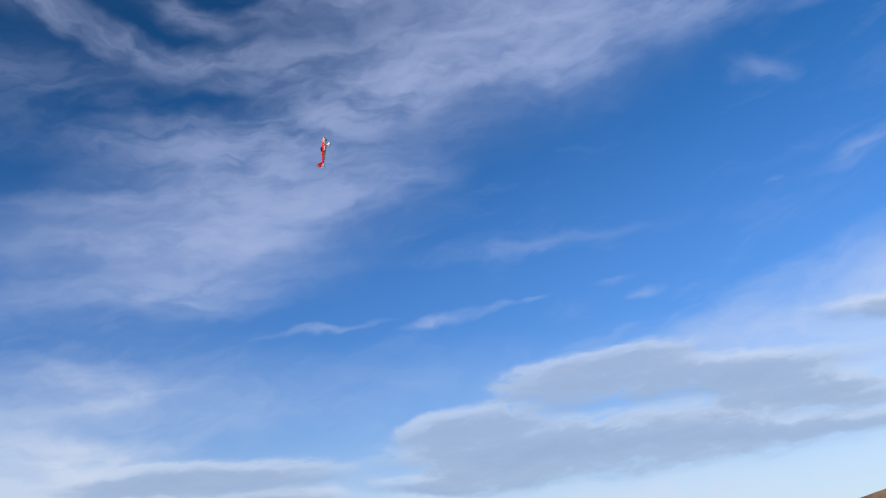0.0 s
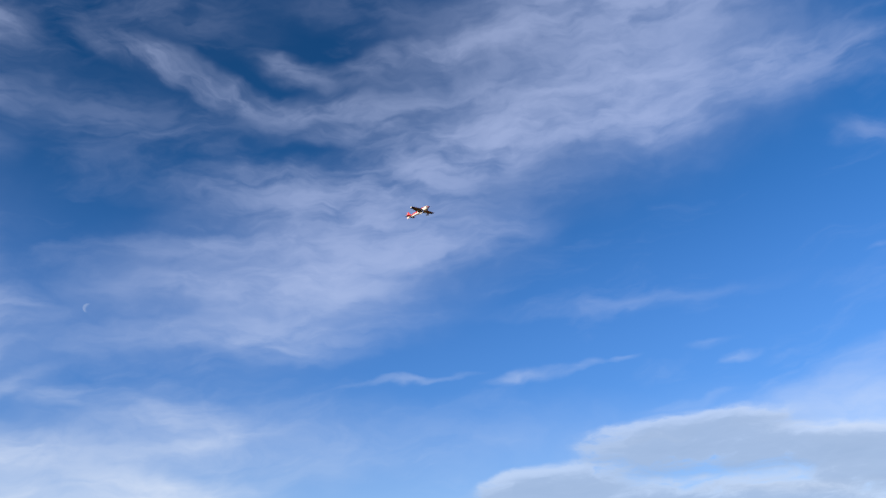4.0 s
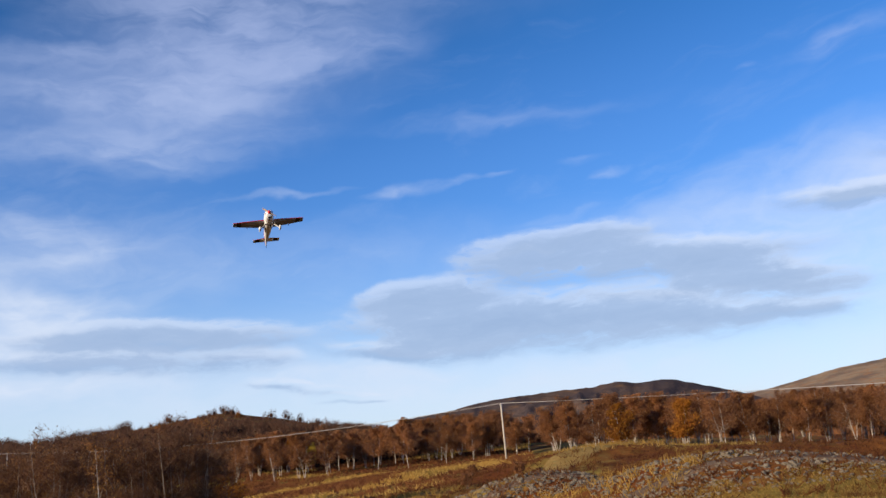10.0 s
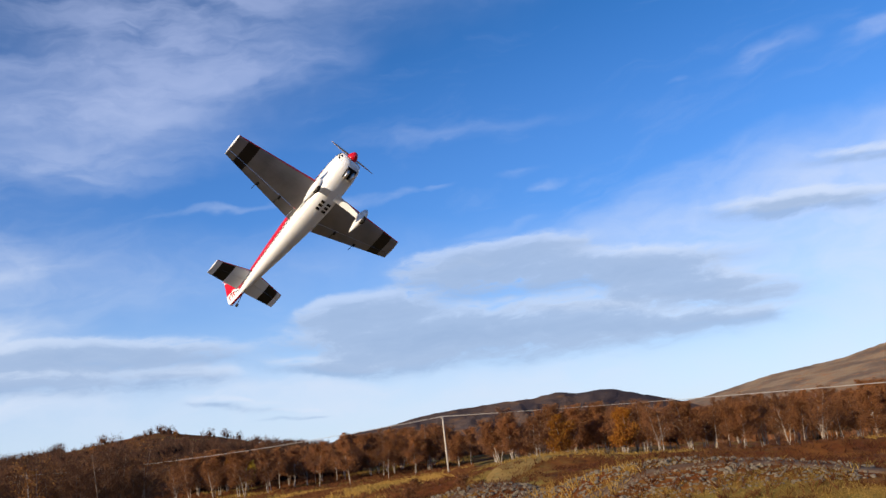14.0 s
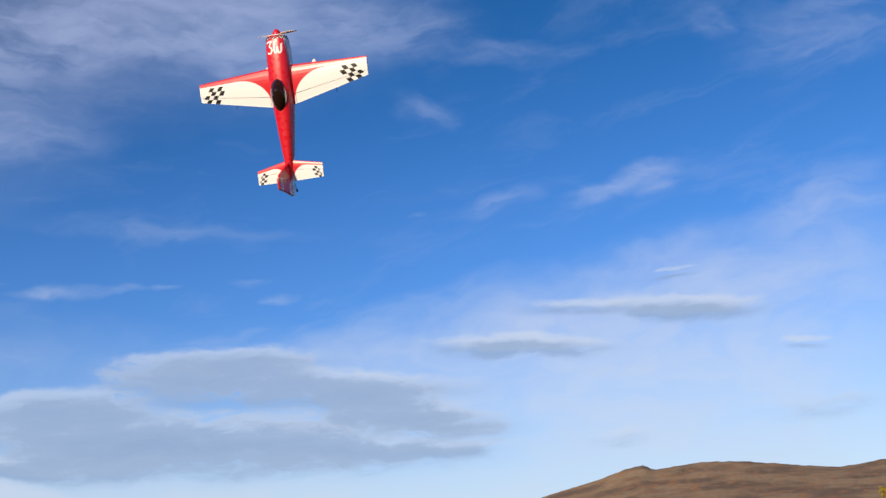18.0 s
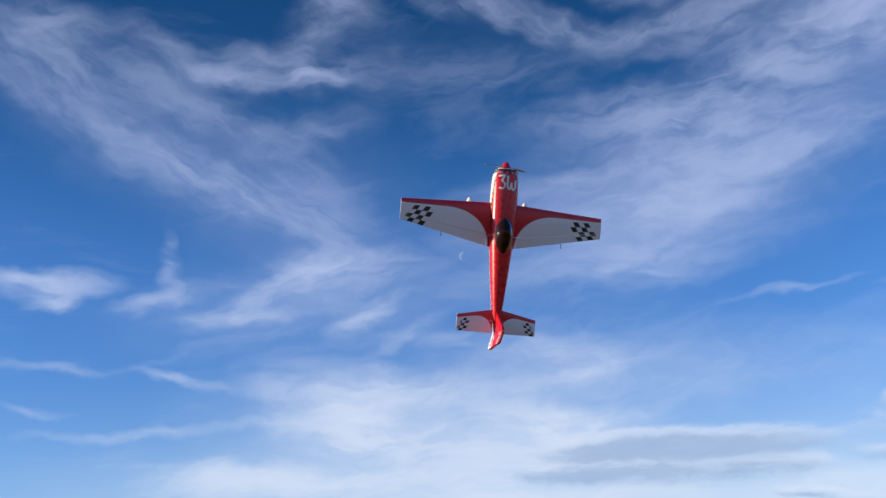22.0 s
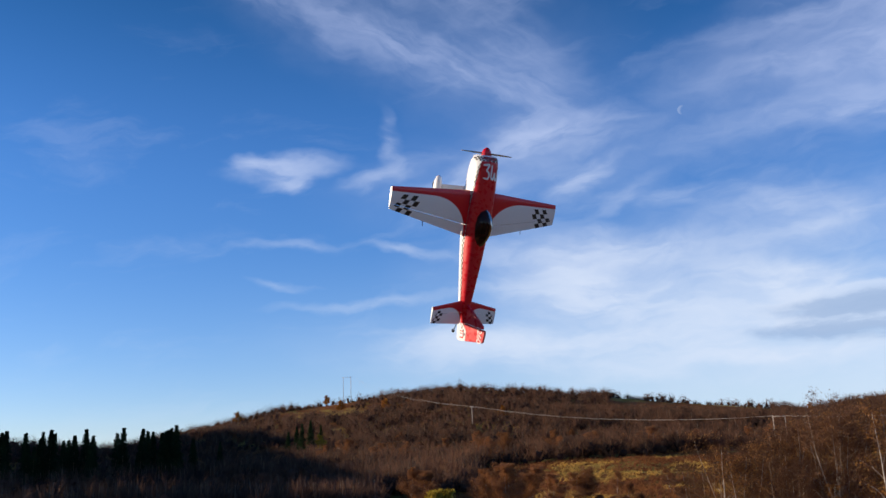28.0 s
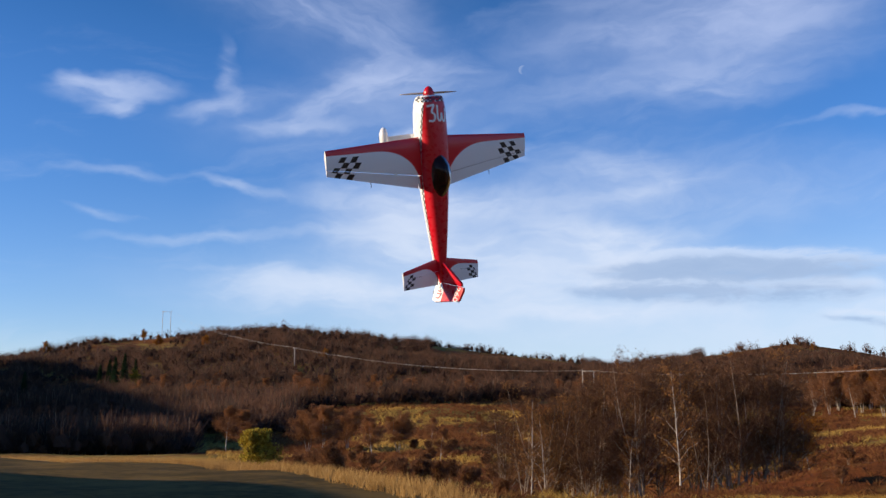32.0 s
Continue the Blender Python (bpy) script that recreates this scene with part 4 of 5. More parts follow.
# ---- trees ----
class Soup:
    """Gathers many small shapes into one mesh."""

    def __init__(self):
        self.v, self.f, self.n = [], [], 0

    def add(self, verts, faces):
        verts = np.asarray(verts, dtype=float)
        self.v.append(verts)
        self.f.append(np.asarray(faces, dtype=np.int32) + self.n)
        self.n += len(verts)

    def limb(self, a, b, ra, rb, sides=5):
        a, b = np.asarray(a, float), np.asarray(b, float)
        d = b - a
        d = d / (math.sqrt(float(d @ d)) + 1e-9)
        s = np.array((d[1], -d[0], 0.0)) if abs(d[2]) < 0.9 else np.array((-d[2], 0.0, d[0]))
        s = s / math.sqrt(float(s @ s))
        t = np.array((d[1] * s[2] - d[2] * s[1], d[2] * s[0] - d[0] * s[2], d[0] * s[1] - d[1] * s[0]))
        ring = CIRCLES[sides] @ np.stack([s, t])
        self.add(np.concatenate([a + ring * ra, b + ring * rb]), SIDES[sides])

    def leaves(self, centres, size, rng, slim=0.6):
        """One small leaf (a kite) at each place, turned at random."""
        n = len(centres)
        if not n:
            return
        c = np.asarray(centres, float)
        a = rng.normal(size=(n, 3))
        a /= np.linalg.norm(a, axis=1)[:, None]
        b = np.cross(a, rng.normal(size=(n, 3)))
        b /= np.linalg.norm(b, axis=1)[:, None]
        s = (size * rng.uniform(0.6, 1.4, n))[:, None]
        v = np.stack([c - a * s, c + b * s * slim, c + a * s, c - b * s * slim], 1).reshape(-1, 3)
        self.add(v, np.arange(4 * n).reshape(-1, 4))

    def blades(self, base, tip, wide):
        """Upright slim triangles."""
        d = tip - base
        s = np.cross(d, (0.3, 0.9, 0.2))
        s = s / (np.linalg.norm(s, axis=1)[:, None] + 1e-9) * wide[:, None]
        v = np.stack([base - s, base + s, tip], 1).reshape(-1, 3)
        self.add(v, np.arange(3 * len(base)).reshape(-1, 3))

    def make(self, name, mat, parent=None, smooth=False):
        v = np.concatenate(self.v).astype(np.float32)
        loops = np.concatenate([f.ravel() for f in self.f]).astype(np.int32)
        sizes = np.concatenate([np.full(len(f), f.shape[1], dtype=np.int32) for f in self.f])
        me = bpy.data.meshes.new(name)
        me.vertices.add(len(v))
        me.vertices.foreach_set("co", v.ravel())
        me.loops.add(len(loops))
        me.loops.foreach_set("vertex_index", loops)
        me.polygons.add(len(sizes))
        me.polygons.foreach_set("loop_start", (np.cumsum(sizes) - sizes).astype(np.int32))
        me.polygons.foreach_set("use_smooth", np.full(len(sizes), smooth))
        me.update(calc_edges=True)
        me.materials.append(mat)
        ob = new(name, me)
        ob.parent = parent
        return ob


CIRCLES = {n: np.stack([np.cos(np.arange(n) * 2 * np.pi / n), np.sin(np.arange(n) * 2 * np.pi / n)], 1) for n in (3, 4, 5, 6)}
SIDES = {n: [(i, (i + 1) % n, n + (i + 1) % n, n + i) for i in range(n)] for n in (3, 4, 5, 6)}


def tree(seed, high, stems, spread, leafage, leaf_size, bark, leaf_mat, label, name="birch_tree", twig_mat=None, lean=0.12, slim=1.0, low=0.22, twig=13):
    """A birch: tapered stems with limbs and twigs, and a ragged crown of many small leaves."""
    rng = np.random.default_rng(seed)
    wood, twigs, crown = Soup(), Soup(), Soup()
    tips = []
    for s in range(stems):
        h = high * rng.uniform(0.78, 1.0) if s else high
        drift = rng.normal(0, lean, 2)
        base = np.array([rng.normal(0, 0.12 * (stems > 1)), rng.normal(0, 0.12 * (stems > 1)), -0.15])
        r0 = (0.008 * h + 0.014) * slim
        p, pts = base, [base]
        steps = 7
        for i in range(steps):
            drift = drift * 0.9 + rng.normal(0, 0.05, 2)
            p = p + np.array([drift[0], drift[1], 1.0]) * (h / steps)
            pts.append(p)
        for i in range(steps):
            wood.limb(pts[i], pts[i + 1], r0 * (1 - i / steps) + 0.006, r0 * (1 - (i + 1) / steps) + 0.006, 6)
        for b in range(int(9 + h * 1.3)):
            f = rng.uniform(low, 0.97)
            k = min(steps - 1, int(f * steps))
            a = pts[k] + (pts[k + 1] - pts[k]) * (f * steps - k)
            q = rng.uniform(0, 2 * np.pi)
            out = spread * h * 0.32 * (1.15 - f) ** 0.6 * rng.uniform(0.5, 1.15)
            mid = a + np.array([np.cos(q) * out * 0.5, np.sin(q) * out * 0.5, out * rng.uniform(0.35, 0.7)])
            end = mid + np.array([np.cos(q) * out * 0.5, np.sin(q) * out * 0.5, out * rng.uniform(0.1, 0.5)])
            rb = r0 * 0.42 * (1.05 - f)
            wood.limb(a, mid, rb, rb * 0.6, 4)
            wood.limb(mid, end, rb * 0.6, 0.004, 4)
            tips += [(mid, out * 0.35), (mid * 0.5 + end * 0.5, out * 0.32), (end, out * 0.3)]
        tips.append((pts[-1], 0.05 * h * spread))
        tips.append((pts[-2], 0.09 * h * spread))
    for c, r in tips:
        for _ in range(twig):
            e = c + (np.clip(rng.normal(0, 1, 3), -1.5, 1.5) * (0.8, 0.8, 0.7) + (0, 0, 0.45)) * max(r, 0.15)
            twigs.limb(c, e, 0.008 * slim, 0.003, 3)
        n = rng.poisson(leafage)
        crown.leaves(c + np.clip(rng.normal(0, 1, (n, 3)), -1.6, 1.6) * max(r, 0.15) * np.array([0.75, 0.75, 0.7]), leaf_size, rng)
    ob = tagged(new(name), label, "tree")
    wood.make("trunk", bark, ob, True)
    tagged(twigs.make("branchwork", twig_mat or m_bare, ob), kind="stuff")
    if crown.n:
        crown.make("crown", leaf_mat, ob)
    return ob


def spruce(seed, high):
    rng = np.random.default_rng(seed)
    wood, crown = Soup(), Soup()
    wood.limb((0, 0, -0.2), (0, 0, high), 0.014 * high, 0.01, 6)
    tiers = int(high * 2.6)
    for i in range(tiers):
        f = i / tiers
        z = high * (0.06 + 0.94 * f)
        out = 0.19 * high * (1 - f) ** 0.85 + 0.06
        for _ in range(9):
            q = rng.uniform(0, 2 * np.pi)
            o = out * rng.uniform(0.7, 1.1)
            n = 7
            g = np.linspace(0.1, 1, n)[:, None]
            c = np.array([0, 0, z]) + g * np.array([np.cos(q) * o, np.sin(q) * o, -0.28 * o]) + rng.normal(0, 0.06 * high / 8, (n, 3))
            crown.leaves(c, 0.024 * high, rng, 0.5)
    ob = tagged(new("spruce_tree"), "dark green pointed spruce at the edge of the wood", "tree")
    wood.make("trunk", m_dull_trunk, ob, True)
    crown.make("crown", m_spruce, ob)
    return ob


def stand(proto, az, r, size=1.0, turn=0.0, sink=0.0):
    """A copy of a tree with its foot on the ground."""
    x, y = polar(az, r)
    m = Matrix.Translation((x, y, ground_z(x, y) - sink)) @ Euler((0, 0, turn)).to_matrix().to_4x4()
    ob = copy_thing(proto, m)
    ob.scale = (size, size, size)
    return ob


def drop(proto):
    for o in (*proto.children_recursive, proto):
        bpy.data.objects.remove(o)


def make_row_trees():
    """Birches along the edge of the moor."""
    rng = random.Random(5)
    rust = [tree(20 + i, 7.0, 1 + i % 3, 1.15, 170, 0.07, m_trunk, m_rust, "birch with thinning rust-brown autumn leaves and pale trunks") for i in range(4)]
    bare = [tree(40 + i, 7.0, 2 + i % 2, 1.1, 60, 0.06, m_trunk, m_rust, "nearly bare birch with pale branching trunks") for i in range(3)]
    gold = [tree(60 + i, 6.0, 1 + i, 1.05, 150, 0.085, m_trunk, m_orange, "birch in full orange autumn leaf") for i in range(2)]
    lemon = tree(70, 8.0, 2, 1.0, 170, 0.11, m_trunk, m_yellow, "tall tree in full yellow autumn leaf")
    for ob in (*rust, *bare, *gold, lemon):
        ob["group"] = "birches along the moor"
    # single ones that stand out
    stand(gold[0], 13.5, 106, 0.98, 1.0)
    stand(gold[1], 16.9, 118, 1.05, 2.0)
    stand(gold[0], 3.3, 215, 1.35, 0.3)
    stand(lemon, 1.9, 230, 0.85, 0.3)
    stand(gold[1], 35.2, 142, 0.75, 0.5)
    stand(lemon, 48.2, 124, 1.1, 0.0)
    stand(gold[0], 45.0, 152, 0.9, 1.3)
    stand(gold[1], 43.2, 156, 0.95, 2.3)
    stand(gold[0], 51.3, 172, 1.25, 2.9)
    stand(lemon, 52.3, 160, 0.6, 1.9)
    stand(gold[1], -6.3, 205, 1.2, 1.9)
    stand(lemon, -5.2, 200, 0.72, 0.9)
    stand(gold[0], -9.6, 61, 0.62, 0.9)
    az = 9.4
    while az < 56:
        for layer in range(3):
            r = 136 + layer * 17 + rng.uniform(-7, 7)
            kind = rng.choice(rust + rust + rust + bare + bare + gold[:1]) if layer else rng.choice(bare + rust)
            tall = rng.uniform(0.8, 1.12) * (1.0 if az < 44 else 1.15)
            stand(kind, az + rng.uniform(-0.5, 0.5), r, tall, rng.uniform(0, 6))
        az += 0.72
    az = -9.0
    while az < 8:
        for r in (188, 205, 225):
            stand(rng.choice(rust + bare), az + rng.uniform(-0.5, 0.5), r + rng.uniform(-8, 8), rng.uniform(0.85, 1.25), rng.uniform(0, 6))
        az += 0.75
    for a, r, s in ((-47.0, 470, 1.15), (-44.4, 440, 1.1), (-53.0, 500, 1.2), (-37.4, 360, 0.95), (-47.8, 520, 1.1), (-20.0, 520, 0.9), (-9.0, 470, 0.9), (-13.5, 430, 0.9)):
        stand(gold[0], a, r, s, a)
    stand(lemon, -48.3, 290, 0.75, 1.0)
    for _ in range(60):
        a, r = rng.uniform(-56, -1), rng.uniform(222, 300)
        if wooded(a, r):
            stand(rng.choice(rust + bare), a, r, rng.uniform(0.6, 0.95), rng.uniform(0, 6))
    for a, r, s in ((-30.5, 92, 0.5), (-33.0, 118, 0.7), (-36.0, 125, 0.75), (-37.5, 120, 0.8), (-38.3, 126, 0.85), (-43, 120, 0.8), (-42, 128, 0.75), (-31, 140, 0.5), (-28, 150, 0.5), (-34.5, 110, 0.6)):
        stand(rng.choice(rust), a, r, s, rng.uniform(0, 6))
    for o in (*rust, *bare, *gold, lemon):
        drop(o)


def make_near_birches():
    """The clump of many-stemmed birches below the field."""
    rng = random.Random(9)
    label = "slender white-stemmed birch with brown twigs and last leaves"
    kinds = [tree(101 + i, 6.4, 3 + i % 3, 1.15, 17, 0.034, m_grey_trunk, m_ochre if i % 2 else m_bare, label, lean=0.17, slim=0.62, low=0.1, twig=17) for i in range(5)]
    pale = tree(120, 6.4, 1, 0.65, 26, 0.04, m_trunk, m_ochre, label, lean=0.06, slim=0.8)
    ochre = tree(121, 6.2, 4, 1.0, 55, 0.036, m_grey_trunk, m_ochre, "birch with ochre leaves in its crown", lean=0.14, slim=0.65, low=0.15)
    for k in (*kinds, pale, ochre):
        k["group"] = "birch clump below the field"
    stand(pale, -16.7, 41.5, 0.95, 0.4)
    for a, r, s in ((-25.2, 43, 0.75), (-24.4, 42, 0.6), (-19.6, 42, 0.55)):
        stand(pale, a, r, s, a)
    for a, r, s, k in ((-25.6, 47, 0.80, 0), (-24.2, 46, 0.86, 1), (-23.0, 49, 0.92, 2), (-22.0, 47, 0.95, 4), (-20.7, 50, 1.12, 3), (-19.6, 47, 1.08, 0), (-18.6, 45, 1.0, 2),
                       (-17.7, 49, 1.1, 3), (-15.8, 47, 1.02, 1), (-14.8, 50, 1.04, 4), (-13.8, 46, 0.98, 2), (-13.0, 47, 1.0, 0), (-12.2, 48, 1.02, 1), (-11.4, 47, 0.9, 4),
                       (-21.4, 44, 0.7, 2), (-15.2, 44, 0.65, 0), (-26.6, 50, 0.7, 4), (-10.6, 52, 0.75, 2)):
        stand(kinds[k], a, r, s * 1.02, rng.uniform(0, 6))
    for a, r, s in ((-20.2, 52, 1.12), (-19.0, 53, 1.1), (-22.6, 52, 0.95)):
        stand(ochre, a, r, s, rng.uniform(0, 6))
    for o in (*kinds, pale, ochre):
        drop(o)


def make_bushes():
    yellow = tree(140, 1.7, 5, 1.2, 70, 0.05, m_dull_trunk, m_yellow, "low yellow-leaved bush at the edge of the field", "bush")
    brown = tree(141, 1.6, 6, 1.5, 18, 0.035, m_dull_trunk, m_rust, "low brown willow scrub", "bush")
    yellow["category"] = brown["category"] = "bush"
    brown["group"] = "willow scrub"
    stand(yellow, -41.2, 66, 1.75)
    rng = random.Random(3)
    for _ in range(46):
        stand(brown, rng.uniform(-42, -25), rng.uniform(56, 125), rng.uniform(0.5, 1.25), rng.uniform(0, 6))
    for _ in range(12):
        stand(brown, rng.uniform(-27, -9), rng.uniform(36, 50), rng.uniform(0.4, 0.8), rng.uniform(0, 6))
    for _ in range(26):
        stand(brown, rng.uniform(-9, 8), rng.uniform(27, 75), rng.uniform(0.3, 0.6), rng.uniform(0, 6))
    for _ in range(40):
        stand(brown, rng.uniform(8, 54), rng.uniform(104, 130), rng.uniform(0.4, 0.9), rng.uniform(0, 6))
    drop(yellow)
    drop(brown)


def make_spruces():
    kinds = [spruce(200 + i, 11.0) for i in range(3)]
    for k in kinds:
        k["group"] = "spruces by the wood"
    rng = random.Random(4)
    for i in range(44):
        stand(kinds[i % 3], rng.uniform(-66, -56), rng.uniform(215, 250), rng.uniform(0.85, 1.2), rng.uniform(0, 6))
    for a, r in ((-55.5, 240), (-50.1, 300), (-49.6, 305), (-48.8, 300), (-48.2, 310), (-49.3, 290), (-54.0, 260), (27.6, 230), (28.4, 236), (29.1, 232), (28.0, 240), (26.8, 238),
                 (53.6, 210), (54.1, 205), (54.6, 215), (52.2, 230), (52.7, 226)):
        stand(kinds[rng.randrange(3)], a, r, rng.uniform(0.7, 1.0), rng.uniform(0, 6))
    for k in kinds:
        drop(k)


def make_far_wood(name, label, mat, bark, count, zone, seed, high, twig_count, patch=0.0, where=None):
    """Bare birch wood on the hillsides, far off: one mass of rounded, brush-like crowns on pale stems."""
    rng = np.random.default_rng(seed)
    crowns, stems = Soup(), Soup()
    bm = bmesh.new()
    bmesh.ops.create_icosphere(bm, subdivisions=1, radius=1)
    ball, skin = np.array([v.co for v in bm.verts]), np.array([[v.index for v in f.verts] for f in bm.faces])
    bm.free()
    made = 0
    while made < count:
        az, r = rng.uniform(zone[0], zone[1]), rng.uniform(zone[2] ** 0.8, zone[3] ** 0.8) ** 1.25
        x, y = polar(az, r)
        if rough(x, y, 60, 11.0) < patch or (where and not where(az, r)):
            continue
        made += 1
        z = ground_z(x, y) - 0.9
        h = high * rng.uniform(0.55, 1.25)
        size = np.array((h * rng.uniform(0.3, 0.44), h * rng.uniform(0.3, 0.44), h * rng.uniform(0.4, 0.5)))
        heart = np.array((x, y, z + h * 0.37))
        stems.limb((x, y, z - 0.3), (x + rng.normal(0, 0.3), y, z + h * 0.8), 0.08, 0.03, 3)
        crowns.add(ball * (0.45 * rng.uniform(0.6, 1.2, (len(ball), 1))) * size + heart, skin)
        d = rng.normal(size=(twig_count, 3))
        d *= rng.uniform(0.45, 0.95, (twig_count, 1)) / np.linalg.norm(d, axis=1)[:, None]
        base = heart + d * size
        tip = base + (d * (0.16, 0.16, 0.05) + rng.normal(0, 0.035, (twig_count, 3)) + (0, 0, 0.17)) * h
        crowns.blades(base, tip, np.full(twig_count, 0.012 * h))
    ob = crowns.make(name, mat)
    tagged(ob, label, "wood", kind="stuff")
    tagged(stems.make("wood_stems", bark), "pale thin birch stems of the hillside wood", "wood", kind="stuff")


def wooded(az, r):
    """Where the slopes carry trees: not on the open meadow bands and the bare crown of the hill."""
    if -38 < az < -24 and r < 205:
        return False
    if -31 < az < -22 and 470 < r < 545:
        return False
    if -15 < az < -3 and r > 430:
        return random.Random(int(az * 997 + r)).random() < 0.07
    return True


def make_woods():
    make_far_wood("birch_wood", "dense leafless birch wood on the hillside, brown and purple", m_wood, m_dull_trunk, 8200, (-66, 1, 212, 556), 31, 6.2, 95, -0.35, wooded)
    make_far_wood("birch_wood", "birch wood along the crest of the hill", m_wood, m_dull_trunk, 1300, (-60, 1, 525, 557), 39, 3.4, 60, -0.5, wooded)
    make_far_wood("birch_wood", "brown birch wood in the valley below the fells", m_rust, m_dull_trunk, 1900, (0, 58, 215, 420), 35, 6.2, 90, -0.4)
    make_far_wood("birch_wood", "shaded birch wood at the foot of the hill", m_wood, m_dull_trunk, 1500, (-66, -39, 125, 225), 37, 6.0, 90, -0.4, lambda az, r: az < -45 or r > 170)


# ---- power line ----
def pole_top(az, r, el):
    x, y = polar(az, r)
    return Vector((x, y, EYE[2] + math.tan(radians(el)) * r))


def make_poles():
    def post(parent, a, b, r0=0.14, r1=0.11, name="post"):
        bm = bmesh.new()
        tube(bm, [a, Vector(a).lerp(Vector(b), 0.5), b], [r0, (r0 + r1) / 2, r1], 10)
        part(name, bm, m_pole, parent)

    def pole(feet, label, arm, across):
        top = pole_top(*feet[0])
        ob = tagged(new("utility_pole"), label, "utility pole", "poles of the power line")
        ob.location = (top.x, top.y, ground_z(top.x, top.y))
        ends = []
        for f in feet:
            t = pole_top(*f)
            g = Vector((t.x, t.y, ground_z(t.x, t.y) - 0.4))
            post(ob, g - ob.location, t - ob.location)
            ends.append(t)
        mid = sum(ends, Vector()) / len(ends)
        a, b = mid - across * arm / 2, mid + across * arm / 2
        down = Vector((0, 0, 0.25))
        bm = bmesh.new()
        tube(bm, [a - down - ob.location, b - down - ob.location], [0.08, 0.08], 6)
        part("crossarm", bm, m_pole, ob)
        for s in (0.05, 0.5, 0.95):
            p = a.lerp(b, s) - down - ob.location
            bm = bmesh.new()
            tube(bm, [p, p + Vector((0, 0, 0.12)), p + Vector((0, 0, 0.26))], [0.03, 0.05, 0.03], 8)
            part("insulator", bm, m_dark, ob)
        return [a.lerp(b, s) for s in (0.05, 0.5, 0.95)]

    p0 = pole([(6.5, 150, 3.3)], "weathered grey wooden power pole on the moor", 1.7, Vector((0.35, 0.94, 0)))
    p1 = pole([(52.8, 122, 1.0), (53.38, 122, 1.0)], "twin-post wooden power pole beside yellow trees", 3.0, Vector((0.6, -0.8, 0)))
    p2 = pole([(-22.0, 262, 2.85), (-21.35, 262, 2.75)], "twin-post wooden power pole behind the birches", 3.4, Vector((0.9, 0.43, 0)))
    p3 = pole([(-39.2, 330, 4.2)], "wooden power pole on the wooded slope", 1.7, Vector((0.8, 0.6, 0)))
    p4 = pole([(-46.85, 545, 6.2), (-46.4, 545, 6.2)], "tall twin-post pylon on the hilltop", 5.5, Vector((0.7, 0.72, 0)))
    for a, b, sag in ((p0, p1, 0.5), (p2, p0, 2.2), (p3, p2, 2.6), (p4, p3, 3.0)):
        for u, v in zip(a, b):
            bm = bmesh.new()
            tube(bm, [u.lerp(v, i / 24) - Vector((0, 0, sag * 4 * (i / 24) * (1 - i / 24))) for i in range(25)], [0.017 if a is p0 else 0.013] * 25, 4)
            ob = new("power_wire", bpy.data.meshes.new("power_wire"))
            bm.to_mesh(ob.data)
            bm.free()
            ob.data.materials.append(m_wire)
            tagged(ob, "thin pale overhead power wire between the poles", "wire", "power wires")


# ---- stones, track, grass ----
def stone_mesh(seed, name="stone"):
    rng = np.random.default_rng(seed)
    bm = bmesh.new()
    bmesh.ops.create_icosphere(bm, subdivisions=1, radius=1)
    for v in bm.verts:
        v.co *= rng.uniform(0.72, 1.12)
        v.co.z *= 0.7
    me = bpy.data.meshes.new(name)
    bm.to_mesh(me)
    bm.free()
    me.materials.append(m_rock)
    return me


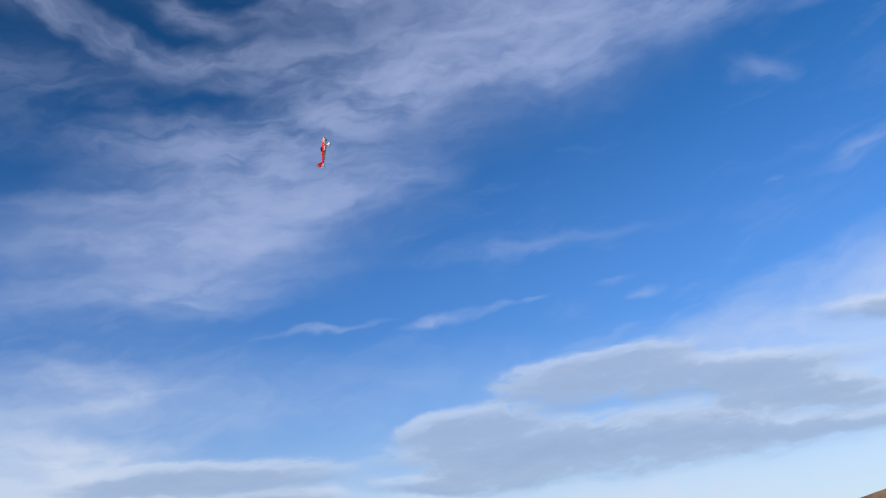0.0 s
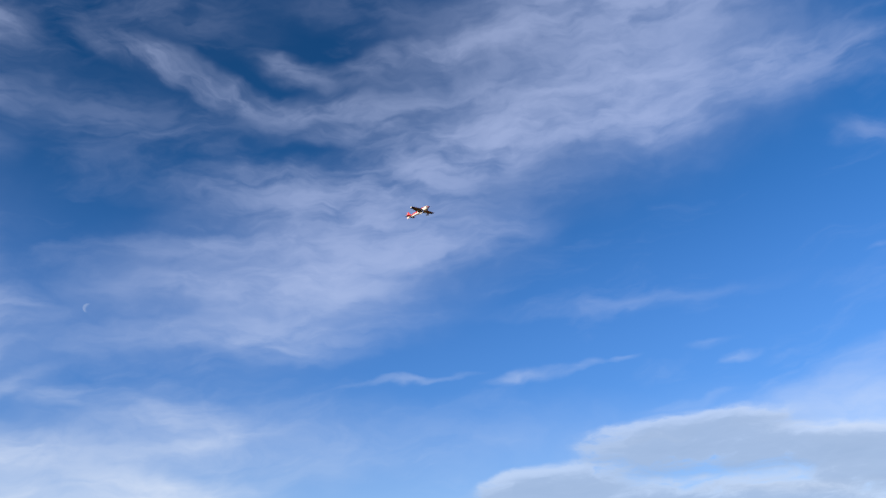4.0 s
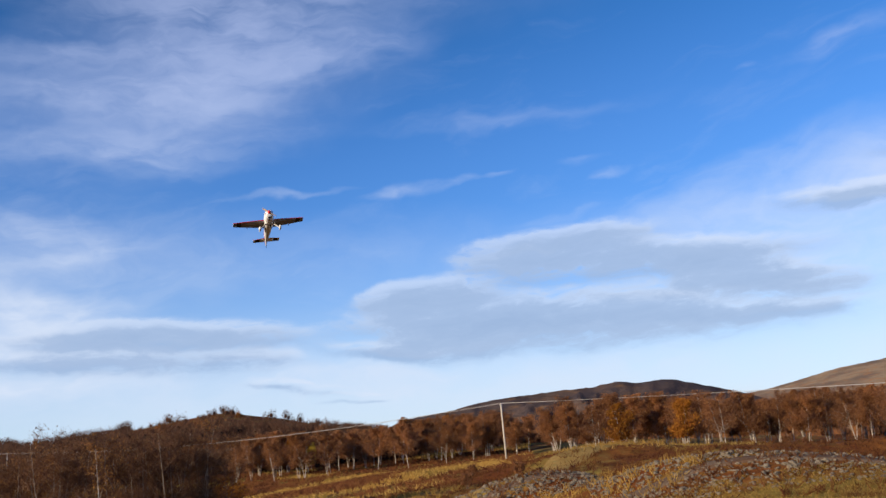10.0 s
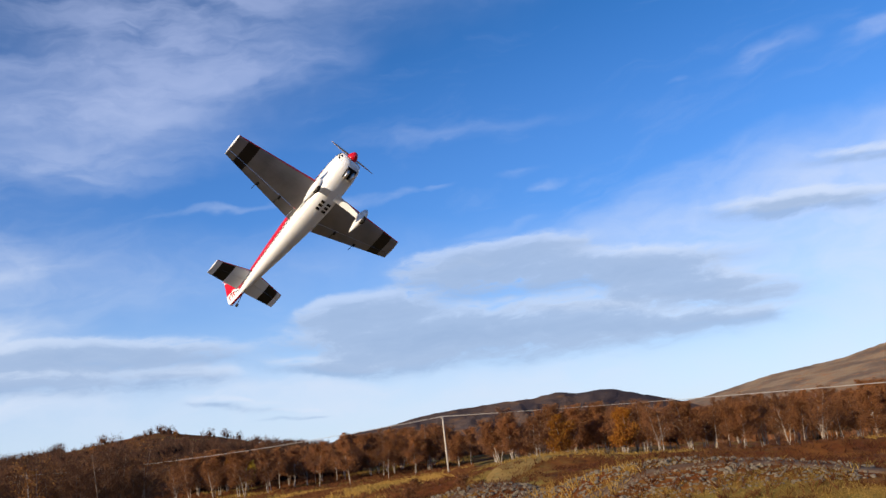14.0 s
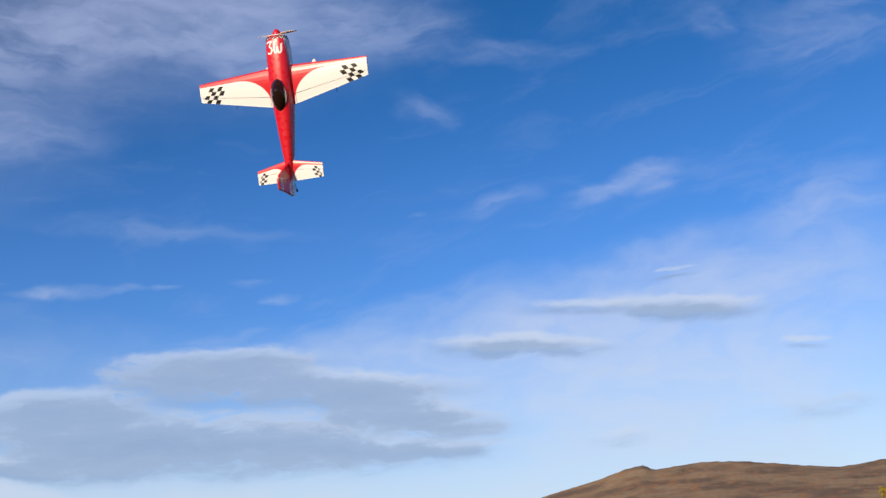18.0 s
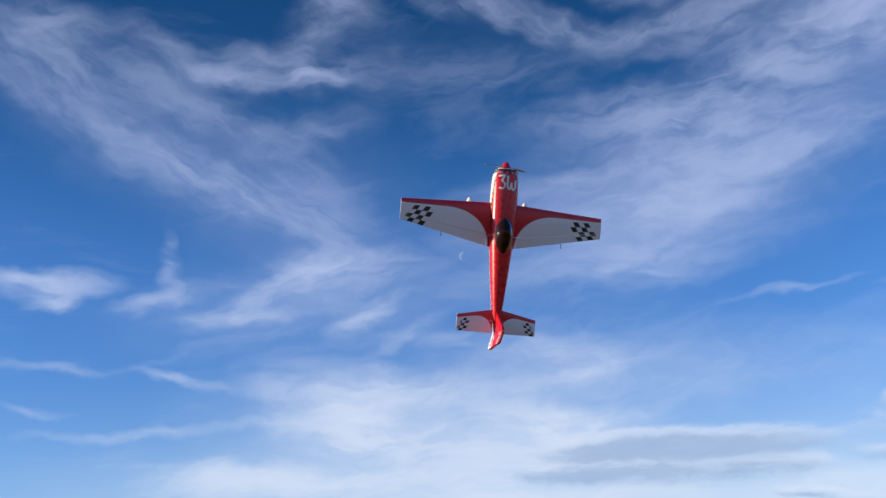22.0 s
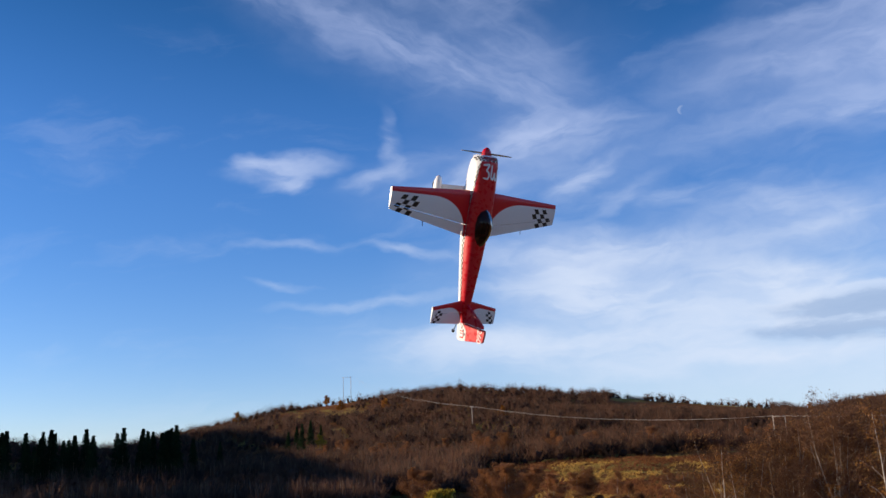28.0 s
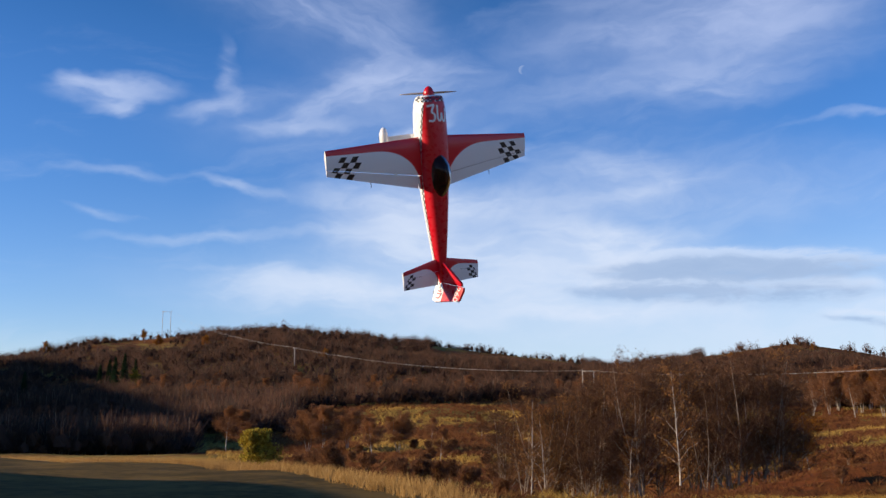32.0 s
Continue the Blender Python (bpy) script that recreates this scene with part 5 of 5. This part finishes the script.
def make_stones():
    shapes = [stone_mesh(i) for i in range(6)]
    rng = random.Random(12)
    bank = tagged(new("rubble_bank"), "bank of grey broken stones on the moor", "stone bank")
    x0, y0 = polar(14, 34)
    bank.location = (x0, y0, ground_z(x0, y0))
    spots = []
    for _ in range(300):
        if rng.random() < 0.4:
            az, r = rng.uniform(3.2, 11.5), rng.uniform(35, 38.5)
        else:
            az, r = rng.uniform(12, 29), rng.uniform(28.5, 34)
        spots.append((az, r, rng.uniform(0.06, 0.14)))
    for az, r, s in spots:
        x, y = polar(az, r)
        ob = new("stone", rng.choice(shapes))
        ob.parent = bank
        ob.matrix_basis = Matrix.Translation(Vector((x, y, ground_z(x, y) + s * 0.25)) - bank.location) @ Euler((rng.uniform(-0.4, 0.4), rng.uniform(-0.4, 0.4), rng.uniform(0, 6))).to_matrix().to_4x4() @ Matrix.Diagonal((s, s * rng.uniform(0.7, 1.2), s, 1))
    gen = np.random.default_rng(8)
    soup = Soup()
    ico = [tuple(v.co) for v in shapes[0].vertices], [tuple(p.vertices) for p in shapes[0].polygons]
    for _ in range(3800):
        if gen.random() < 0.35:
            az, r = gen.uniform(2.6, 12), gen.uniform(34.5, 39)
        else:
            az, r = gen.uniform(11, 30), gen.uniform(27.5, 34.5)
        x, y = polar(az, r)
        s = gen.uniform(0.03, 0.08)
        soup.add(np.asarray(ico[0]) * s * gen.uniform(0.7, 1.3, 3) + (x, y, ground_z(x, y) + s * 0.2), ico[1])
    tagged(soup.make("rubble", m_rock), "loose grey rubble and broken stone", "rubble", kind="stuff")
    for az, r, s in ((-2.0, 41, 0.30), (-1.2, 43, 0.22), (18.0, 36, 0.34), (18.6, 35, 0.25), (9.5, 46, 0.3), (6.2, 49, 0.25), (-3.4, 39, 0.25), (21.0, 35, 0.2), (25.5, 36, 0.3), (-8.0, 50, 0.25), (4.5, 62, 0.3)):
        x, y = polar(az, r)
        ob = tagged(new("boulder", rng.choice(shapes)), "grey weathered boulder lying in the grass", "boulder", "boulders on the moor")
        ob.location, ob.scale, ob.rotation_euler = (x, y, ground_z(x, y) + s * 0.25), (s, s * 0.8, s), (0.2, 0.1, rng.uniform(0, 6))


def strip(name, path, wide, mat, label, lift=0.03):
    """A band of ground cover that follows the land; path: azimuth and distance."""
    verts, faces = [], []
    pts = [Vector((*polar(a, r), 0)) for a, r in path]
    fine = []
    for a, b in zip(pts, pts[1:]):
        n = max(2, int((b - a).length / 0.8))
        fine += [a.lerp(b, i / n) for i in range(n)]
    fine.append(pts[-1])
    cols = 7
    for i, p in enumerate(fine):
        d = (fine[min(i + 1, len(fine) - 1)] - fine[max(i - 1, 0)]).normalized()
        n = Vector((-d.y, d.x, 0))
        w = wide * (1 + 0.35 * rough(p.x, p.y, 3.0, 2.2))
        for j in range(cols):
            q = p + n * w * (j / (cols - 1) - 0.5)
            verts.append((q.x, q.y, ground_z(q.x, q.y) + lift - (0.12 if j in (0, cols - 1) else 0)))
    for i in range(len(fine) - 1):
        for j in range(cols - 1):
            a = i * cols + j
            faces.append((a, a + cols, a + cols + 1, a + 1))
    return tagged(mesh_object(name, verts, faces, mat), label, name.replace("_", " "), kind="structure")


def make_tracks():
    strip("track", [(-3, 27), (0.4, 31), (3.0, 36), (4.6, 42), (6.5, 49), (10.5, 58), (16, 66), (24, 72), (34, 74), (46, 70), (56, 66)], 2.6, m_track, "pale grassy track curving over the moor", 0.05)
    strip("gravel_patch", [(10, 29.5), (14, 30.5), (18, 31), (22, 30.5), (27, 29.5), (32, 28.5)], 0.8, m_gravel, "strip of grey gravel and broken stone", 0.05)
    strip("gravel_patch", [(2.2, 35.5), (5, 36.6), (8, 37.2), (11.5, 37)], 0.7, m_gravel, "strip of grey gravel and broken stone", 0.05)
    make_field()


def make_field():
    """The mown field round the viewer's left, out to the long grass."""
    azs, rows = np.arange(-112, -21.5, 0.75), 40
    verts, faces = [], []
    for az in azs:
        edge = float(np.interp(az, (-112, -60, -55, -51, -44, -36.5, -31.5, -27, -22), (70, 86, 78, 66, 47, 31, 24.5, 19, 13)))
        edge *= 1 + 0.05 * rough(az, 0.0, 2.3, 4.0)
        for i in range(rows + 1):
            x, y = polar(az, 1.5 + (edge - 1.5) * (i / rows))
            verts.append((x, y, ground_z(x, y) + (0.035 if 0 < i < rows and az > -112 else -0.1)))
    n = rows + 1
    for j in range(len(azs) - 1):
        faces += [(j * n + i, j * n + i + 1, (j + 1) * n + i + 1, (j + 1) * n + i) for i in range(rows)]
    tagged(mesh_object("field", verts, faces, m_mow), "short mown grass field beside the moor", "field", kind="structure")


def make_grass(name, label, mat, seed, count, area, high, wide, keep=None, lay=0.5):
    rng = np.random.default_rng(seed)
    base, tip, widths = [], [], []
    while len(base) < count:
        az, r = rng.uniform(area[0], area[1]), math.sqrt(rng.uniform(area[2] ** 2, area[3] ** 2))
        if keep and not keep(az, r):
            continue
        x, y = polar(az, r)
        z = ground_z(x, y)
        for _ in range(rng.integers(3, 7)):
            h = high * rng.uniform(0.5, 1.3)
            b = np.array([x + rng.normal(0, 0.08), y + rng.normal(0, 0.08), z - 0.03])
            base.append(b)
            tip.append(b + (rng.normal(0, lay * h), rng.normal(0, lay * h), h))
            widths.append(wide * rng.uniform(0.6, 1.4))
    soup = Soup()
    soup.blades(np.array(base), np.array(tip), np.array(widths))
    tagged(soup.make(name, mat), label, "grass", kind="stuff")


def clumpy(size, seed, least):
    def keep(az, r):
        x, y = polar(az, r)
        return rough(x, y, size, seed) > least
    return keep


def field_edge(az, r):
    edge = float(np.interp(az, (-60, -55, -51, -44, -36.5, -31.5, -27), (86, 78, 66, 47, 31, 24.5, 19)))
    return -0.16 * edge < r - edge < 0.07 * edge


def make_cover():
    make_grass("dry_grass", "long dry yellow grass on the moor", m_grass, 51, 150000, (-16, 60, 9, 29), 0.115, 0.0075, clumpy(1.6, 4.0, -0.22), 0.7)
    make_grass("dry_grass", "dry yellow grass tussocks among the heather", m_grass, 52, 60000, (-30, 60, 28, 110), 0.28, 0.016, clumpy(7.0, 6.0, 0.16))
    make_grass("heather", "low rust-brown heather", m_heather, 53, 125000, (-30, 60, 26, 108), 0.26, 0.02, lambda az, r: not clumpy(7.0, 6.0, 0.2)(az, r), 0.7)
    make_grass("dry_grass", "yellow grass bands on the far meadow", m_grass, 55, 36000, (-44, 8, 75, 215), 0.5, 0.06, clumpy(16.0, 2.0, 0.10))
    make_grass("heather", "low heather patches in the near grass", m_heather, 58, 40000, (-16, 60, 11, 27), 0.12, 0.009, lambda az, r: not clumpy(1.6, 4.0, -0.26)(az, r), 0.7)
    make_grass("heather", "rust heather and dwarf birch on the far meadow", m_heather, 56, 80000, (-44, 8, 60, 215), 0.5, 0.08, lambda az, r: not clumpy(16.0, 2.0, 0.14)(az, r), 0.8)
    make_grass("dry_grass", "short mown grass of the field", m_mow, 57, 60000, (-64, -18, 7, 50), 0.06, 0.012, None, 0.6)
    make_grass("dry_grass", "tall pale grass along the edge of the field", m_edge_grass, 54, 40000, (-62, -27, 18, 92), 0.38, 0.016, field_edge, 0.3)


make_poles()
make_row_trees()
make_near_birches()
make_bushes()
make_spruces()
make_woods()
make_tracks()
make_cover()
make_stones()


# ---- what moves ----
def motions():
    flight = [  # seconds, place, turn
        (0, -5.13, 65.05, 35.67, 83.6, 31.4, -83.6), (0.17, -5.06, 64.56, 35.94, 74.1, 15.9, -117.9), (0.33, -4.98, 64.06, 36.20, 74.9, -1.7, -148.1),
        (0.5, -4.90, 63.57, 36.46, 84.8, -16.5, 179.9), (0.75, -4.99, 66.49, 38.96, 96.1, -20.7, 138.3), (1, -5.07, 69.42, 41.46, 107.5, -16.7, 96.6),
        (1.17, -5.05, 68.49, 41.27, 132.4, -7.1, 62.8), (1.33, -5.03, 67.57, 41.08, 148.5, 13.7, 35.1), (1.5, -5.00, 66.64, 40.89, 154.1, 39.4, 9.0),
        (1.75, -5.41, 71.02, 43.41, 105.3, 49.4, -19.8), (2, -5.81, 75.40, 45.94, 56.1, 40.0, -49.2), (2.5, -4.57, 68.31, 41.12, 36.7, 38.6, -74.6),
        (3.5, -5.03, 67.40, 37.42, 10.0, 19.8, -114.6), (4.5, -5.49, 66.48, 33.73, 0.8, -8.6, -142.1), (5, -7.10, 64.29, 31.61, 1.5, -23.6, -155.3),
        (5.5, -7.96, 59.05, 28.35, 7.0, -11.3, -154.1), (6, -7.48, 54.06, 24.83, 12.8, 0.8, -151.8), (6.5, -7.76, 51.55, 23.59, 11.0, -2.5, -148.6),
        (7, -7.27, 49.41, 21.72, 9.1, -5.7, -145.2), (7.5, -6.71, 46.69, 19.80, 7.9, 1.6, -145.8), (8, -5.93, 44.10, 17.55, 6.7, 8.9, -146.5),
        (8.5, -5.29, 41.67, 15.76, 10.9, 4.4, -151.7), (9, -5.02, 39.18, 13.91, 15.5, 0.3, -157.3), (9.5, -4.52, 36.93, 12.62, 16.7, 2.3, -162.1),
        (10, -4.11, 34.73, 11.05, 17.9, 4.4, -166.9), (10.5, -3.83, 31.42, 9.45, 17.1, 5.2, -165.7), (11, -3.67, 28.08, 7.80, 16.3, 5.9, -164.5),
        (11.5, -3.45, 24.32, 6.65, 26.1, -3.4, -166.1), (12, -3.09, 20.56, 5.57, 36.4, -12.4, -169.4), (12.5, -2.46, 17.78, 5.39, 40.4, -5.6, -160.2),
        (13, -1.77, 15.03, 5.10, 45.4, 0.4, -150.6), (13.5, -1.18, 12.96, 5.02, 44.3, -10.4, -143.6), (14, -0.14, 10.91, 4.83, 41.8, -21.0, -136.0),
        (14.7, 2.43, 9.29, 5.10, 69.0, -1.0, -126.3), (15, 3.37, 9.03, 5.73, 74.3, 9.9, -114.7), (15.3, 3.76, 8.30, 6.30, 76.7, -1.7, -90.8),
        (16.4, 3.86, 9.96, 7.44, 93.1, 9.1, -66.5), (17.5, 3.95, 11.62, 8.58, 112.9, 11.7, -39.7), (18, 3.19, 11.75, 8.22, 107.3, 2.8, -40.5),
        (18.5, 2.27, 11.80, 8.05, 99.6, -6.0, -30.6), (19, 1.14, 11.67, 7.49, 103.8, -1.6, -17.5), (19.5, 0.16, 10.93, 6.48, 106.5, -6.8, 18.4),
        (20, -0.62, 11.51, 6.39, 114.2, -12.0, 17.4), (20.5, -1.52, 11.24, 6.40, 106.0, -10.0, 32.5), (21, -2.66, 10.73, 6.31, 100.3, -2.9, 46.9),
        (21.5, -3.46, 10.01, 5.95, 102.6, 0.1, 49.3), (22, -4.28, 10.25, 6.11, 104.2, 4.6, 38.1), (22.5, -4.51, 10.07, 6.14, 101.6, -0.4, 35.0),
        (23, -4.82, 10.34, 6.45, 105.2, -1.6, 23.1), (23.5, -4.93, 10.19, 6.69, 109.0, -7.0, 35.1), (24, -5.40, 10.47, 6.75, 108.7, -5.6, 42.0),
        (24.5, -5.36, 9.98, 6.26, 105.5, -8.6, 53.4), (25, -5.84, 10.32, 6.48, 108.8, -10.7, 54.5), (25.5, -5.89, 9.72, 6.01, 105.1, -12.6, 65.4),
        (26, -6.46, 9.75, 5.77, 105.0, -9.2, 62.1), (26.5, -6.67, 9.25, 5.12, 107.3, -5.9, 61.4), (28.5, -7.03, 8.78, 4.42, 112.4, -3.5, 81.3),
        (29, -6.52, 8.84, 4.06, 104.1, 3.4, 60.7), (29.5, -6.00, 9.01, 4.29, 93.6, 2.9, 42.4), (30, -5.69, 9.56, 4.43, 114.6, -5.8, 32.6),
        (30.5, -5.40, 9.59, 4.67, 109.7, -9.7, 37.4), (31, -5.33, 9.44, 4.81, 109.6, -9.0, 50.4), (31.5, -5.30, 9.18, 4.71, 112.3, -12.3, 60.3),
        (32, -5.19, 8.69, 4.31, 104.7, -13.3, 61.9),
    ]
    walk(aeroplane, [(t, pose(*p)) for t, *p in flight])
    walk(propeller, [(i * 0.1, pose(0, 0.925, -0.005, 0, (i * 77) % 360, 0)) for i in range(321)])

    swing = ((0, 0), (17.5, 0), (19, 0), (20, -14), (21, -28), (22, -14), (23, 0), (24, -6), (25, -14), (26, -10), (28.5, 4), (29, 4), (30, -4), (31, -20), (31.5, -24), (32, -24))
    hinge = Vector((0, -1.17, 0))
    walk(rudder, [(t, Matrix.Translation(hinge) @ pose(0, 0, 0, 0, 0, a) @ Matrix.Translation(-hinge)) for t, a in swing])


motions()
